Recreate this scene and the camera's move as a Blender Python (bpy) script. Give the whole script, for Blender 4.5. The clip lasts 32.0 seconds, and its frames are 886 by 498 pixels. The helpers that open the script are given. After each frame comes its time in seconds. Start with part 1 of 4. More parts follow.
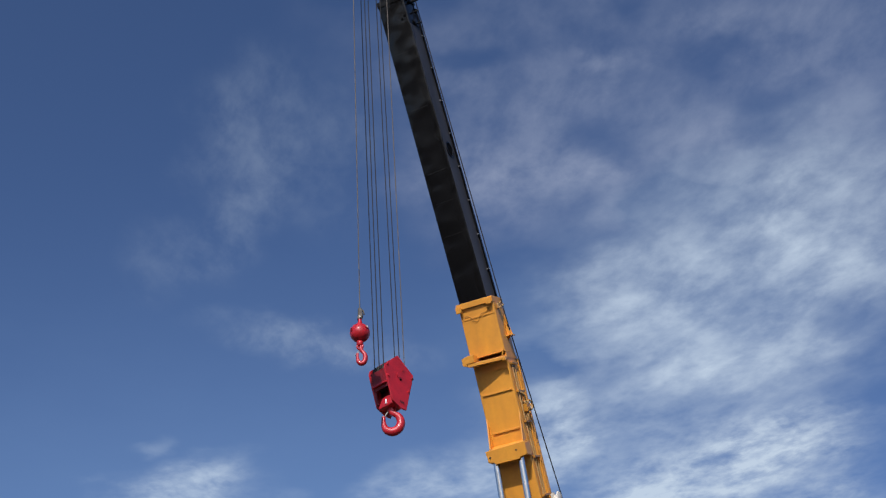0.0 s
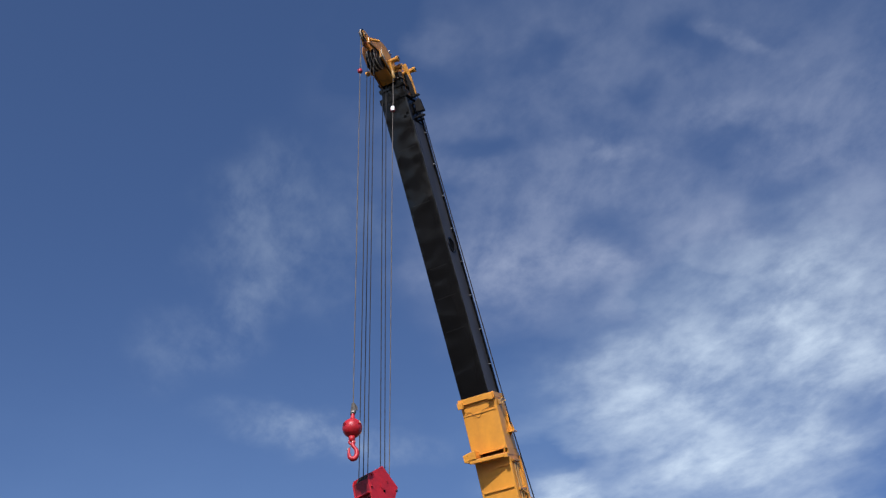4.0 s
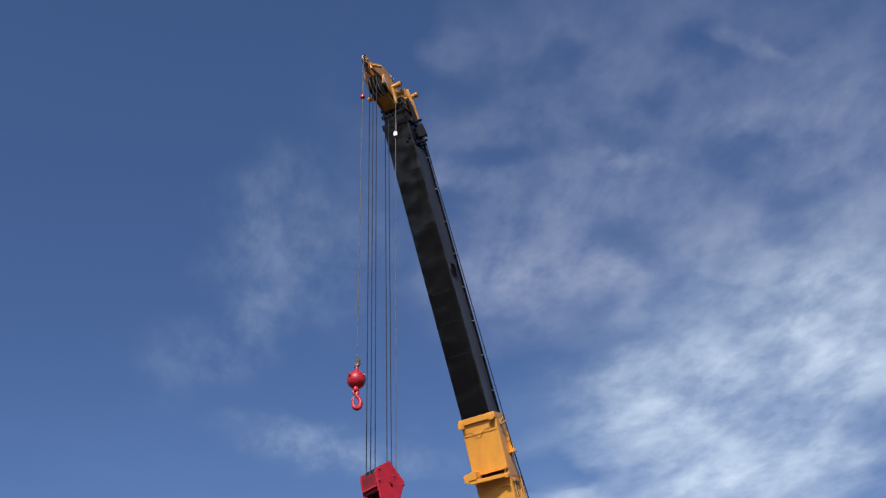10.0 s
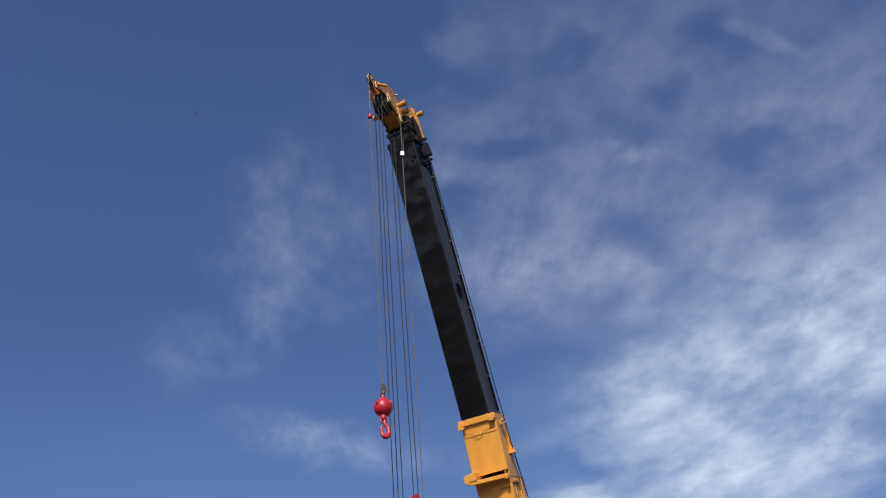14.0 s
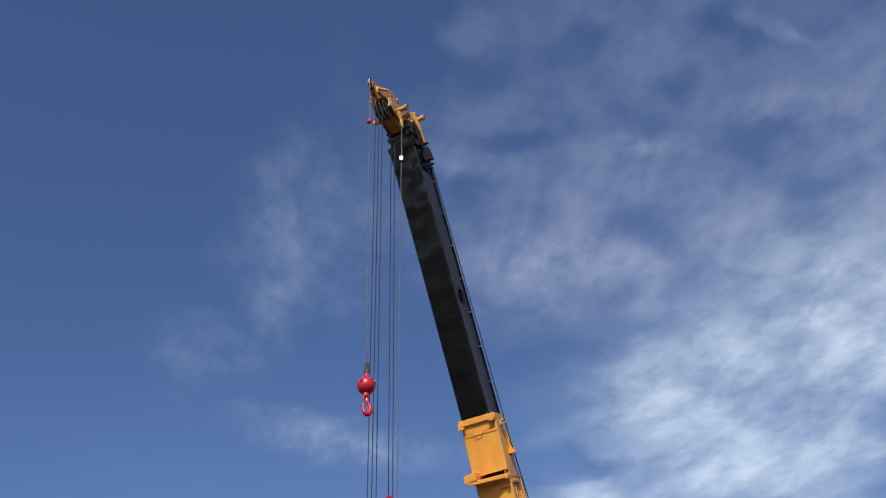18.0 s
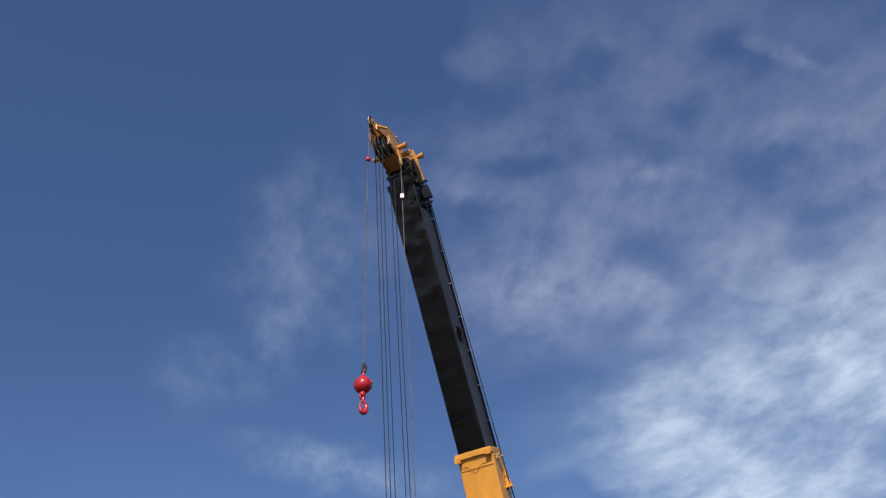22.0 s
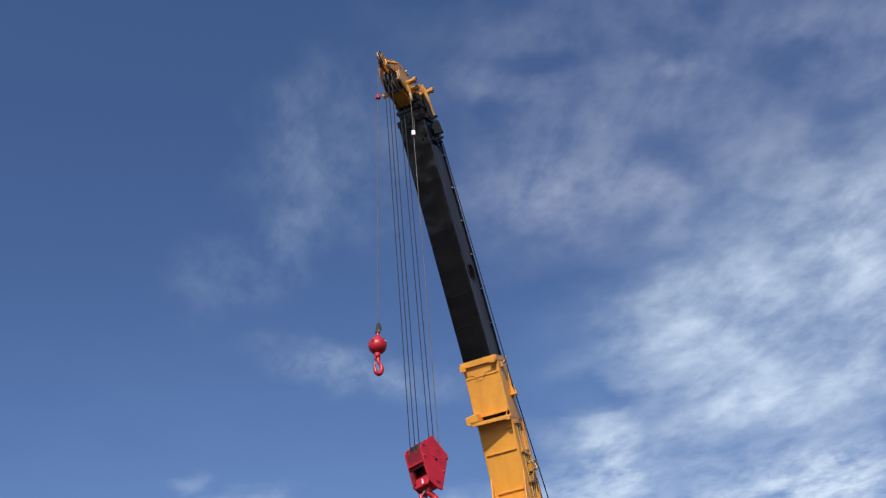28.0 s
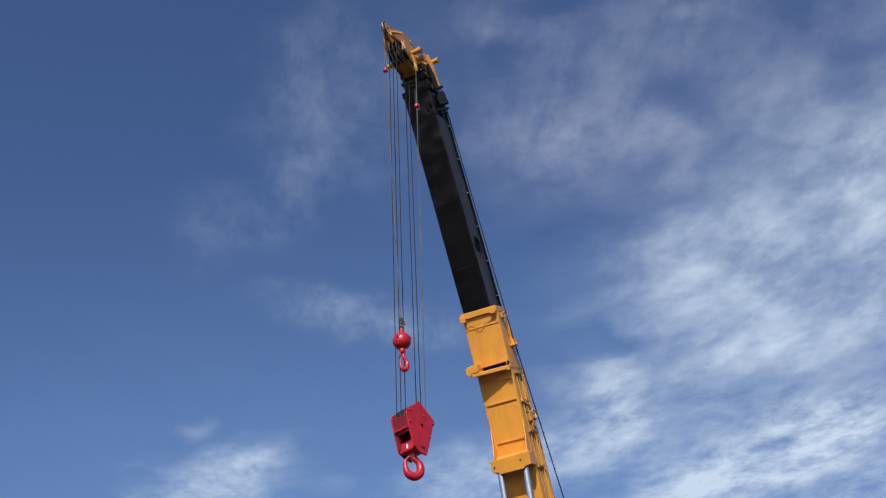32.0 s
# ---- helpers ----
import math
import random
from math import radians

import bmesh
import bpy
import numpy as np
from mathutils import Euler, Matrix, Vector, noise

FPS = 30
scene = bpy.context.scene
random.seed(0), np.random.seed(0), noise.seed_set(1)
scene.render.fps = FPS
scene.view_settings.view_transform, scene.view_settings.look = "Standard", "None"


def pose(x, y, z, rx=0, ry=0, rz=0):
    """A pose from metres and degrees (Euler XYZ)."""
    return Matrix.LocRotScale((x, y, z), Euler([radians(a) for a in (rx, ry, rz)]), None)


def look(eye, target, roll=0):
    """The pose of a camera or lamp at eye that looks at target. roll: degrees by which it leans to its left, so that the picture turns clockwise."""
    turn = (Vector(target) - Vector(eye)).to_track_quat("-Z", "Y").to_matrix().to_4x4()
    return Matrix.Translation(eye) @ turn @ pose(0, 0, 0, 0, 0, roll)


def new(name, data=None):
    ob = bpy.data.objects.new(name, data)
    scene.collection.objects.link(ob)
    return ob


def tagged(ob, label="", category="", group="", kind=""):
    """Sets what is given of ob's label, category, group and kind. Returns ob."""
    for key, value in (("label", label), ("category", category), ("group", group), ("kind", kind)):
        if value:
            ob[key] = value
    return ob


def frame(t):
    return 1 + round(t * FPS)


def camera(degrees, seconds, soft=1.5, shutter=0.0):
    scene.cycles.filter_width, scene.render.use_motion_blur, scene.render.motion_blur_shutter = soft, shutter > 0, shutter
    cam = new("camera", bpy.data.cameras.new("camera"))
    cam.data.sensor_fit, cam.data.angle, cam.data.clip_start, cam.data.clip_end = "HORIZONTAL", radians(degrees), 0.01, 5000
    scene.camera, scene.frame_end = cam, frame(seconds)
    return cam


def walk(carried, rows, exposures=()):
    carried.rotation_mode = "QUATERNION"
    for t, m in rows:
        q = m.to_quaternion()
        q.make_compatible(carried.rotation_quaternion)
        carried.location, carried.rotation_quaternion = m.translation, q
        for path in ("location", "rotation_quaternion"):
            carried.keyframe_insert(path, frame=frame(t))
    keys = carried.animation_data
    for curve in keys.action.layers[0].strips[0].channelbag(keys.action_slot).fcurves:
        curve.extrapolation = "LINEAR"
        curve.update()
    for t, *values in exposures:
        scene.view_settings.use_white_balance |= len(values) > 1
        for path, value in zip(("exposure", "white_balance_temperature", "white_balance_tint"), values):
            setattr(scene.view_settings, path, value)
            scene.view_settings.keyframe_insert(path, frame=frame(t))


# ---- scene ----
# ---- camera ----
cam = camera(40.0, 32.0, soft=1.25)
EYE = Vector((0.0, 0.0, 1.6))


def aim(yaw, pitch):
    y, p = radians(yaw), radians(pitch)
    way = Vector((-math.sin(y) * math.cos(p), math.cos(y) * math.cos(p), math.sin(p)))
    return look(EYE, EYE + way, -4.0)


CAM_ROWS = [  # seconds, yaw, pitch
    (0, 0.179, 35.521), (0.5, 0.049, 36.695), (1, -0.037, 37.339), (1.5, -0.080, 37.853), (2, -0.136, 38.523),
    (2.5, -0.222, 39.545), (3, -0.229, 39.991), (3.5, -0.185, 40.033), (5.5, 0.081, 39.682), (6, -0.060, 39.673),
    (6.5, -0.081, 39.738), (7, -0.014, 40.057), (7.5, -0.074, 40.760), (8, -0.184, 40.950), (8.5, -0.094, 40.994),
    (9, 0.000, 41.000), (9.5, -0.029, 40.972), (10, -0.149, 40.912), (10.5, -0.116, 40.888), (11, -0.118, 40.914),
    (11.5, -0.210, 40.883), (12, -0.165, 40.912), (12.5, -0.059, 40.957), (13, -0.059, 40.957),
    (13.5, -0.152, 40.938), (14, -0.153, 40.951), (14.5, -0.076, 40.969), (16.5, -0.094, 40.994),
    (17, -0.091, 40.968), (17.5, -0.090, 40.955), (18, -0.153, 40.951), (18.5, -0.168, 40.951), (19, -0.184, 40.950),
    (19.5, -0.184, 40.950), (20, -0.246, 40.946), (20.5, -0.183, 41.119), (21, -0.268, 42.129),
    (21.5, -0.377, 42.486), (22, -0.470, 42.480), (22.5, -0.464, 42.416), (23, -0.395, 42.329),
    (23.5, -0.376, 42.291), (24, -0.373, 42.253), (24.5, -0.369, 42.214), (26.5, -0.215, 41.691),
    (27, 0.007, 40.922), (27.5, 0.148, 39.450), (28, 0.168, 38.278), (28.5, 0.215, 37.355), (29, 0.214, 36.613),
    (29.5, 0.338, 35.890), (30, 0.390, 35.455), (30.5, 0.387, 35.495), (31, 0.355, 35.692), (31.5, 0.355, 35.878),
    (32, 0.362, 35.985),
]
walk(cam, [(t, aim(yaw, pitch)) for t, yaw, pitch in CAM_ROWS], exposures=[(0.0, -0.13, 6220, 17), (2.5, 0.11, 6220, 17), (9.0, 0.15, 6220, 17), (26.5, 0.15, 6220, 17), (29.0, 0.14, 6220, 17), (30.0, 0.02, 6220, 17), (32.0, 0.02, 6220, 17)])

# ---- sky and sun ----
SUN_ELEVATION, SUN_AZIMUTH = 34.0, 189.0  # azimuth clockwise from +y, seen from above
world = bpy.data.worlds.new("sky")
scene.world = world
world.use_nodes = True
wn, wl = world.node_tree.nodes, world.node_tree.links
sky = wn.new("ShaderNodeTexSky")
sky.sky_type = "NISHITA"
sky.sun_disc = False
sky.sun_elevation = radians(SUN_ELEVATION)
sky.sun_rotation = radians(SUN_AZIMUTH)
sky.altitude, sky.air_density, sky.dust_density, sky.ozone_density = 200.0, 0.88, 1.6, 6.5
wl.new(sky.outputs[0], wn["Background"].inputs[0])
wn["Background"].inputs[1].default_value = 0.111

el, az = radians(SUN_ELEVATION), radians(SUN_AZIMUTH)
SUN_WAY = Vector((math.sin(az) * math.cos(el), math.cos(az) * math.cos(el), math.sin(el)))
sun = new("sun", bpy.data.lights.new("sun", "SUN"))
sun.data.energy, sun.data.angle, sun.data.color = 4.0, radians(0.53), (1.0, 0.95, 0.87)
sun.matrix_world = look(SUN_WAY * 60, (0, 0, 0))

# ---- materials ----


def nodes_of(name):
    m = bpy.data.materials.new(name)
    m.use_nodes = True
    return m, m.node_tree.nodes, m.node_tree.links, m.node_tree.nodes["Principled BSDF"]


def noise_node(n, l, coord, scale, detail=4.0, rough=0.55, dist=0.0):
    t = n.new("ShaderNodeTexNoise")
    t.inputs["Scale"].default_value, t.inputs["Detail"].default_value = scale, detail
    t.inputs["Roughness"].default_value, t.inputs["Distortion"].default_value = rough, dist
    if coord is not None:
        l.new(coord, t.inputs["Vector"])
    return t.outputs["Fac"]


def ramp_node(n, l, fac, stops):
    r = n.new("ShaderNodeValToRGB")
    while len(r.color_ramp.elements) < len(stops):
        r.color_ramp.elements.new(0.5)
    for e, (p, c) in zip(r.color_ramp.elements, stops):
        e.position, e.color = p, (*c, 1.0)
    l.new(fac, r.inputs["Fac"])
    return r.outputs["Color"]


def painted(name, colour, worn, rough=0.4, metal=0.0, grain=30.0, stain=1.3, bump=0.15, lows=0.45, highs=0.75, coat=0.0,
            wave=0.0, streak=(1.0, 1.0, 1.0), shine=0.5, spread=1.0, ior=1.5):
    """Paint or metal with stains at one scale, grain at another, and a fine uneven relief."""
    m, n, l, b = nodes_of(name)
    co = n.new("ShaderNodeTexCoord").outputs["Object"]
    mp = n.new("ShaderNodeMapping")
    mp.inputs["Scale"].default_value = streak
    l.new(co, mp.inputs["Vector"])
    big = noise_node(n, l, mp.outputs[0], stain, 5.0, 0.6, 0.4)
    fine = noise_node(n, l, co, grain, 6.0, 0.65)
    mix = n.new("ShaderNodeMath")
    mix.operation = "MULTIPLY_ADD"
    l.new(fine, mix.inputs[0])
    mix.inputs[1].default_value = 0.35
    l.new(big, mix.inputs[2])
    l.new(ramp_node(n, l, mix.outputs[0], [(lows, colour), (highs + 0.17, worn)]), b.inputs["Base Color"])
    rr = n.new("ShaderNodeMapRange")
    rr.inputs["To Min"].default_value, rr.inputs["To Max"].default_value = rough - 0.08 * spread, rough + 0.16 * spread
    l.new(big, rr.inputs["Value"])
    l.new(rr.outputs[0], b.inputs["Roughness"])
    b.inputs["Metallic"].default_value = metal
    b.inputs["Specular IOR Level"].default_value = shine
    b.inputs["IOR"].default_value = ior
    b.inputs["Coat Weight"].default_value = coat
    b.inputs["Coat Roughness"].default_value = 0.12
    bp = n.new("ShaderNodeBump")
    bp.inputs["Strength"].default_value, bp.inputs["Distance"].default_value = bump, 0.01
    l.new(fine, bp.inputs["Height"])
    last = bp
    if wave:
        sw = noise_node(n, l, mp.outputs[0], 1.9, 1.0, 0.4)
        b2 = n.new("ShaderNodeBump")
        b2.inputs["Strength"].default_value, b2.inputs["Distance"].default_value = 1.0, wave
        l.new(sw, b2.inputs["Height"])
        l.new(bp.outputs[0], b2.inputs["Normal"])
        last = b2
    l.new(last.outputs[0], b.inputs["Normal"])
    return m


M_YELLOW = painted("yellow_paint", (0.84, 0.365, 0.036), (0.64, 0.266, 0.032), 0.42, grain=14, stain=2.2, coat=0.4, lows=0.50, highs=0.85, streak=(1.0, 1.0, 0.45))
M_HEAD = painted("yellow_head_paint", (0.74, 0.33, 0.028), (0.36, 0.16, 0.028), 0.38, grain=40, stain=4.0, coat=0.2)
M_BLACK = painted("black_paint", (0.0022, 0.0021, 0.0021), (0.0048, 0.0046, 0.0046), 0.18, grain=45, stain=0.9, wave=0.048, shine=0.4, bump=0.03, spread=0.4, ior=1.5)
M_DUST = painted("dusty_black_paint", (0.062, 0.059, 0.058), (0.020, 0.0195, 0.0195), 0.42, grain=40, stain=1.6, streak=(1.0, 1.0, 0.35), shine=0.5)
M_CLIP = painted("pale_grey_paint", (0.36, 0.37, 0.39), (0.22, 0.22, 0.23), 0.5, grain=40)
# near-black: the unlit depth of holes is put into the colour
M_HOLE = painted("dark_inside", (0.001, 0.001, 0.001), (0.002, 0.002, 0.002), 0.9, grain=45, shine=0.1)
# head yellow turned brown: the shade inside the boom head is in the colour
M_HEADSHADE = painted("shaded_head_paint", (0.36, 0.15, 0.035), (0.12, 0.05, 0.02), 0.6, grain=50, stain=5.0)
M_MATTE = painted("matte_black", (0.006, 0.006, 0.0065), (0.012, 0.012, 0.012), 0.6, grain=45, shine=0.2)
M_ARM = painted("greasy_head_paint", (0.66, 0.28, 0.026), (0.30, 0.125, 0.022), 0.36, grain=40, stain=5.0, lows=0.56, highs=0.80, coat=0.3)
# much paler than the hanging ropes: sunlight on the wraps is in the colour
M_WRAP = painted("sunlit_tan_rope", (0.66, 0.57, 0.43), (0.34, 0.29, 0.22), 0.6, grain=60, stain=7.0)
M_FACE = painted("white_paint", (0.86, 0.85, 0.82), (0.78, 0.77, 0.74), 0.4, grain=40)
M_SEAM = painted("black_weld", (0.004, 0.0036, 0.0034), (0.026, 0.021, 0.017), 0.3, grain=25, shine=0.35)
M_RED = painted("red_paint", (0.58, 0.016, 0.023), (0.36, 0.011, 0.016), 0.38, grain=50, stain=5.0, coat=0.12)
# darker copy of the red: shade on the recessed block front, put into the colour
M_REDSHADE = painted("shaded_red_paint", (0.30, 0.010, 0.018), (0.14, 0.008, 0.012), 0.5, grain=50, stain=5.0)
M_DARKRED = painted("dark_red_paint", (0.16, 0.008, 0.012), (0.05, 0.006, 0.008), 0.6, grain=40, stain=5.0)
M_CHROME = painted("chrome_rod", (0.80, 0.77, 0.73), (0.66, 0.64, 0.61), 0.15, metal=1.0, grain=60, stain=2.0, bump=0.03)
M_STEEL = painted("grey_steel", (0.30, 0.29, 0.27), (0.14, 0.12, 0.10), 0.5, metal=0.6, grain=60, stain=6.0)
M_SHEAVE = painted("sheave_steel", (0.050, 0.034, 0.022), (0.018, 0.014, 0.010), 0.55, metal=0.2, grain=60, stain=8.0)
M_GREASE = painted("greased_steel", (0.07, 0.06, 0.045), (0.025, 0.022, 0.018), 0.55, metal=0.3, grain=60, stain=9.0)
M_ROPE = painted("steel_rope", (0.020, 0.019, 0.019), (0.050, 0.047, 0.044), 0.7, metal=0.0, grain=90, stain=3.0, shine=0.12)
M_ROPEGREY = painted("bright_rope", (0.17, 0.15, 0.125), (0.07, 0.062, 0.054), 0.65, metal=0.0, grain=90, stain=3.0, shine=0.2)
M_PIPE = painted("pale_pipe", (0.60, 0.38, 0.13), (0.38, 0.22, 0.08), 0.45, grain=50, stain=4.0)
M_WHITE = painted("cream_paint", (0.74, 0.70, 0.58), (0.55, 0.50, 0.40), 0.45, grain=40, stain=4.0)
M_RUBBER = painted("black_rubber", (0.02, 0.02, 0.021), (0.04, 0.04, 0.04), 0.6, grain=60, stain=3.0)
M_HOSE = painted("brown_hose", (0.34, 0.17, 0.03), (0.22, 0.11, 0.02), 0.6, grain=60)
M_GROUND = painted("gravel_yard", (0.030, 0.028, 0.025), (0.055, 0.052, 0.047), 0.9, grain=3.0, stain=0.05, bump=0.4)


def cloud_material():
    """Thin high cloud: fibrous noise, thickened where the cloud fields lie."""
    m, n, l, b = nodes_of("high_cloud")
    n.remove(b)
    co = n.new("ShaderNodeTexCoord").outputs["Object"]

    def math_node(op, a, c, clamp=False):
        q = n.new("ShaderNodeMath")
        q.operation, q.use_clamp = op, clamp
        for k, v in enumerate((a, c)):
            if isinstance(v, (int, float)):
                q.inputs[k].default_value = v
            else:
                l.new(v, q.inputs[k])
        return q.outputs[0]

    def mapped(rot, sx, sy):
        """Turned by rot, then shrunk along (sx) and across (sy) the fibres."""
        first = n.new("ShaderNodeMapping")
        first.inputs["Rotation"].default_value[2] = radians(rot)
        first.inputs["Scale"].default_value = (1.0, 0.85, 1.0)
        l.new(soft, first.inputs["Vector"])
        mp = n.new("ShaderNodeMapping")
        mp.inputs["Scale"].default_value = (sx, sy, 1.0)
        l.new(first.outputs[0], mp.inputs["Vector"])
        return mp.outputs[0]

    def field(x, y, rx, ry, rot, amount, hard=0.0):
        mp = n.new("ShaderNodeMapping")
        mp.vector_type = "TEXTURE"
        mp.inputs["Location"].default_value = (x, y, 0.0)
        mp.inputs["Rotation"].default_value[2] = radians(rot)
        mp.inputs["Scale"].default_value = (rx, ry, 1.0)
        l.new(warp, mp.inputs["Vector"])
        ln = n.new("ShaderNodeVectorMath")
        ln.operation = "LENGTH"
        l.new(mp.outputs[0], ln.inputs[0])
        r = n.new("ShaderNodeMapRange")
        r.interpolation_type = "SMOOTHERSTEP"
        r.inputs["From Min"].default_value, r.inputs["From Max"].default_value = 1.0, hard
        r.inputs["To Min"].default_value, r.inputs["To Max"].default_value = 0.0, amount
        l.new(ln.outputs["Value"], r.inputs["Value"])
        return r.outputs[0]

    wnoise = n.new("ShaderNodeTexNoise")
    wnoise.inputs["Scale"].default_value, wnoise.inputs["Detail"].default_value = 0.0065, 5.0
    l.new(co, wnoise.inputs["Vector"])
    sub = n.new("ShaderNodeVectorMath")
    sub.operation = "MULTIPLY_ADD"
    l.new(wnoise.outputs["Color"], sub.inputs[0])
    sub.inputs[1].default_value = (170.0, 200.0, 0.0)
    l.new(co, sub.inputs[2])
    off = n.new("ShaderNodeVectorMath")
    off.operation = "SUBTRACT"
    l.new(sub.outputs[0], off.inputs[0])
    off.inputs[1].default_value = (85.0, 100.0, 0.0)
    warp = off.outputs[0]
    bend = n.new("ShaderNodeTexNoise")
    bend.inputs["Scale"].default_value, bend.inputs["Detail"].default_value = 0.004, 2.0
    l.new(co, bend.inputs["Vector"])
    bent = n.new("ShaderNodeVectorMath")
    bent.operation = "MULTIPLY_ADD"
    l.new(bend.outputs["Color"], bent.inputs[0])
    bent.inputs[1].default_value = (60.0, 60.0, 0.0)
    l.new(co, bent.inputs[2])
    soft = bent.outputs[0]

    def layer(fields, turn, long, wide, shares, low, high, least):
        """A cloud of fibres that run one way, held to its fields; shares: of patches, cells and fibres."""
        patch = noise_node(n, l, mapped(turn, 0.9, 1.1), 0.0062, 3.0, 0.5, 0.2)
        cells = noise_node(n, l, mapped(turn, long, wide), 0.0150, 6.0, 0.56, 0.0)
        fibre = noise_node(n, l, mapped(turn - 38, long, wide), 0.043, 6.0, 0.60, 0.0)
        body = None
        for tex, share in zip((patch, cells, fibre), shares):
            v = math_node("MULTIPLY", tex, share)
            body = v if body is None else math_node("ADD", body, v)
        total = None
        for f in fields:
            v = field(*f)
            total = v if total is None else math_node("ADD", total, v)
        rr = n.new("ShaderNodeMapRange")
        rr.interpolation_type = "SMOOTHSTEP"
        rr.inputs["From Min"].default_value, rr.inputs["From Max"].default_value = low, high
        rr.inputs["To Min"].default_value = least
        l.new(body, rr.inputs["Value"])
        return math_node("MULTIPLY", rr.outputs[0], math_node("MAXIMUM", total, 0.0), True)

    veil = layer(VEIL_FIELDS + VEIL_GAPS, 80, 0.90, 1.0, (0.36, 0.47, 0.17), 0.28, 0.72, 0.14)
    bank = layer(BANK_FIELDS + BANK_GAPS, 50, 0.88, 1.0, (0.41, 0.45, 0.14), 0.26, 0.74, 0.20)
    lows = layer(LOW_FIELDS + LOW_GAPS, 40, 0.85, 1.0, (0.38, 0.47, 0.15), 0.28, 0.73, 0.09)
    wisp = layer(WISP_FIELDS, -81, 0.70, 1.15, (0.30, 0.46, 0.24), 0.34, 0.70, 0.05)
    haze = None
    for f in HAZE_FIELDS:
        haze = field(*f) if haze is None else math_node("ADD", haze, field(*f))
    sheet = math_node("ADD", math_node("ADD", veil, bank, True), math_node("ADD", lows, wisp, True), True)
    dens = math_node("ADD", sheet, haze, True)
    em = n.new("ShaderNodeEmission")
    share = math_node("DIVIDE", haze, math_node("MAXIMUM", dens, 0.001), True)
    tint = n.new("ShaderNodeMix")
    tint.data_type = "RGBA"
    l.new(math_node("DIVIDE", veil, math_node("MAXIMUM", dens, 0.001), True), tint.inputs[0])
    l.new(ramp_node(n, l, share, [(0.0, (0.70, 0.838, 0.925)), (1.0, (0.44, 0.70, 1.0))]), tint.inputs[6])
    tint.inputs[7].default_value = (0.735, 0.815, 0.918, 1.0)
    l.new(tint.outputs[2], em.inputs["Color"])
    em.inputs["Strength"].default_value = 0.84
    tr = n.new("ShaderNodeBsdfTransparent")
    mx = n.new("ShaderNodeMixShader")
    l.new(dens, mx.inputs[0])
    l.new(tr.outputs[0], mx.inputs[1])
    l.new(em.outputs[0], mx.inputs[2])
    l.new(mx.outputs[0], n["Material Output"].inputs["Surface"])
    return m


# cloud fields: centre x, y, half lengths, turn, amount, size of the full core
HAZE_FIELDS = (  # smooth haze
    (-339, 2985, 2167, 1817, -164, 0.165, 0.0),
    (537, 1836, 660, 430, 79, 0.05, 0),
    (185, 1903, 329, 235, 79, 0.06, 0),
)
VEIL_FIELDS = (  # thin mottled sheet
    (155, 1435, 355, 259, 81, 0.15, 0.1),
    (323, 1186, 534, 431, -148, 0.14, 0.35),
    (689, 1209, 496, 247, 68, 0.17, 0.1),
    (249, 1257, 280, 144, -161, 0.1, 0.1),
    (456, 1002, 77, 29, -163, 0.14, 0),
    (300, 1190, 110, 46, -179, 0.2, 0),
    (234, 1437, 244, 121, -177, 0.14, 0.1),
    (319, 1412, 136, 81, 175, 0.08, 0),
    (103, 1430, 169, 145, -156, 0.14, 0),
    (80, 1207, 122, 54, -161, 0.12, 0),
    (457, 1145, 99, 53, -179, 0.1, 0),
    (48, 948, 84, 61, -172, 0.06, 0),
    (339, 1546, 90, 74, -137, 0.14, 0),
    (467, 1363, 133, 104, 179, 0.14, 0),
)
VEIL_GAPS = (  # blue holes in it
    (82, 1028, 81, 74, -152, -0.1, 0),
    (183, 999, 71, 55, 154, -0.11, 0),
    (385, 1007, 85, 66, -177, -0.13, 0),
    (328, 1083, 69, 44, -167, -0.1, 0),
    (123, 1148, 92, 48, 179, -0.12, 0),
    (314, 1360, 119, 70, -141, -0.18, 0),
    (456, 1537, 168, 76, -150, -0.34, 0),
    (458, 1199, 74, 48, -164, -0.08, 0),
    (532, 1326, 88, 71, 167, -0.14, 0),
    (59, 1256, 89, 52, -172, -0.12, 0),
    (189, 1692, 197, 141, 104, -0.1, 0.1),
    (144, 1234, 161, 135, -153, -0.1, 0),
    (-9, 969, 178, 92, 93, -0.12, 0),
)
BANK_FIELDS = (  # bright woolly bank
    (534, 1818, 710, 485, 81, 0.22, 0.15),
    (555, 1820, 582, 412, 89, 0.37, 0.25),
    (764, 1645, 439, 250, 68, 0.46, 0.3),
    (486, 1760, 245, 167, 103, 0.22, 0.1),
    (333, 1811, 252, 146, 97, 0.3, 0),
    (582, 1480, 191, 152, 76, 0.13, 0),
    (439, 1954, 223, 176, 146, 0.22, 0),
    (694, 1967, 250, 183, -179, 0.2, 0),
    (510, 2096, 207, 176, 180, 0.29, 0),
    (834, 2065, 268, 177, 68, 0.26, 0),
    (713, 2178, 308, 188, 156, 0.29, 0),
    (248, 2159, 170, 135, 159, 0.36, 0),
    (191, 1923, 115, 96, 158, 0.12, 0),
    (287, 1720, 149, 72, 107, 0.14, 0),
)
BANK_GAPS = (  # blue holes in it
    (798, 1913, 163, 88, 67, -0.34, 0.1),
    (254, 2041, 162, 105, -180, -0.24, 0),
    (486, 1990, 123, 77, -162, -0.17, 0),
    (361, 1586, 132, 89, 144, -0.16, 0),
    (599, 1843, 90, 84, -165, -0.13, 0),
    (693, 1854, 89, 76, -178, -0.1, 0),
)
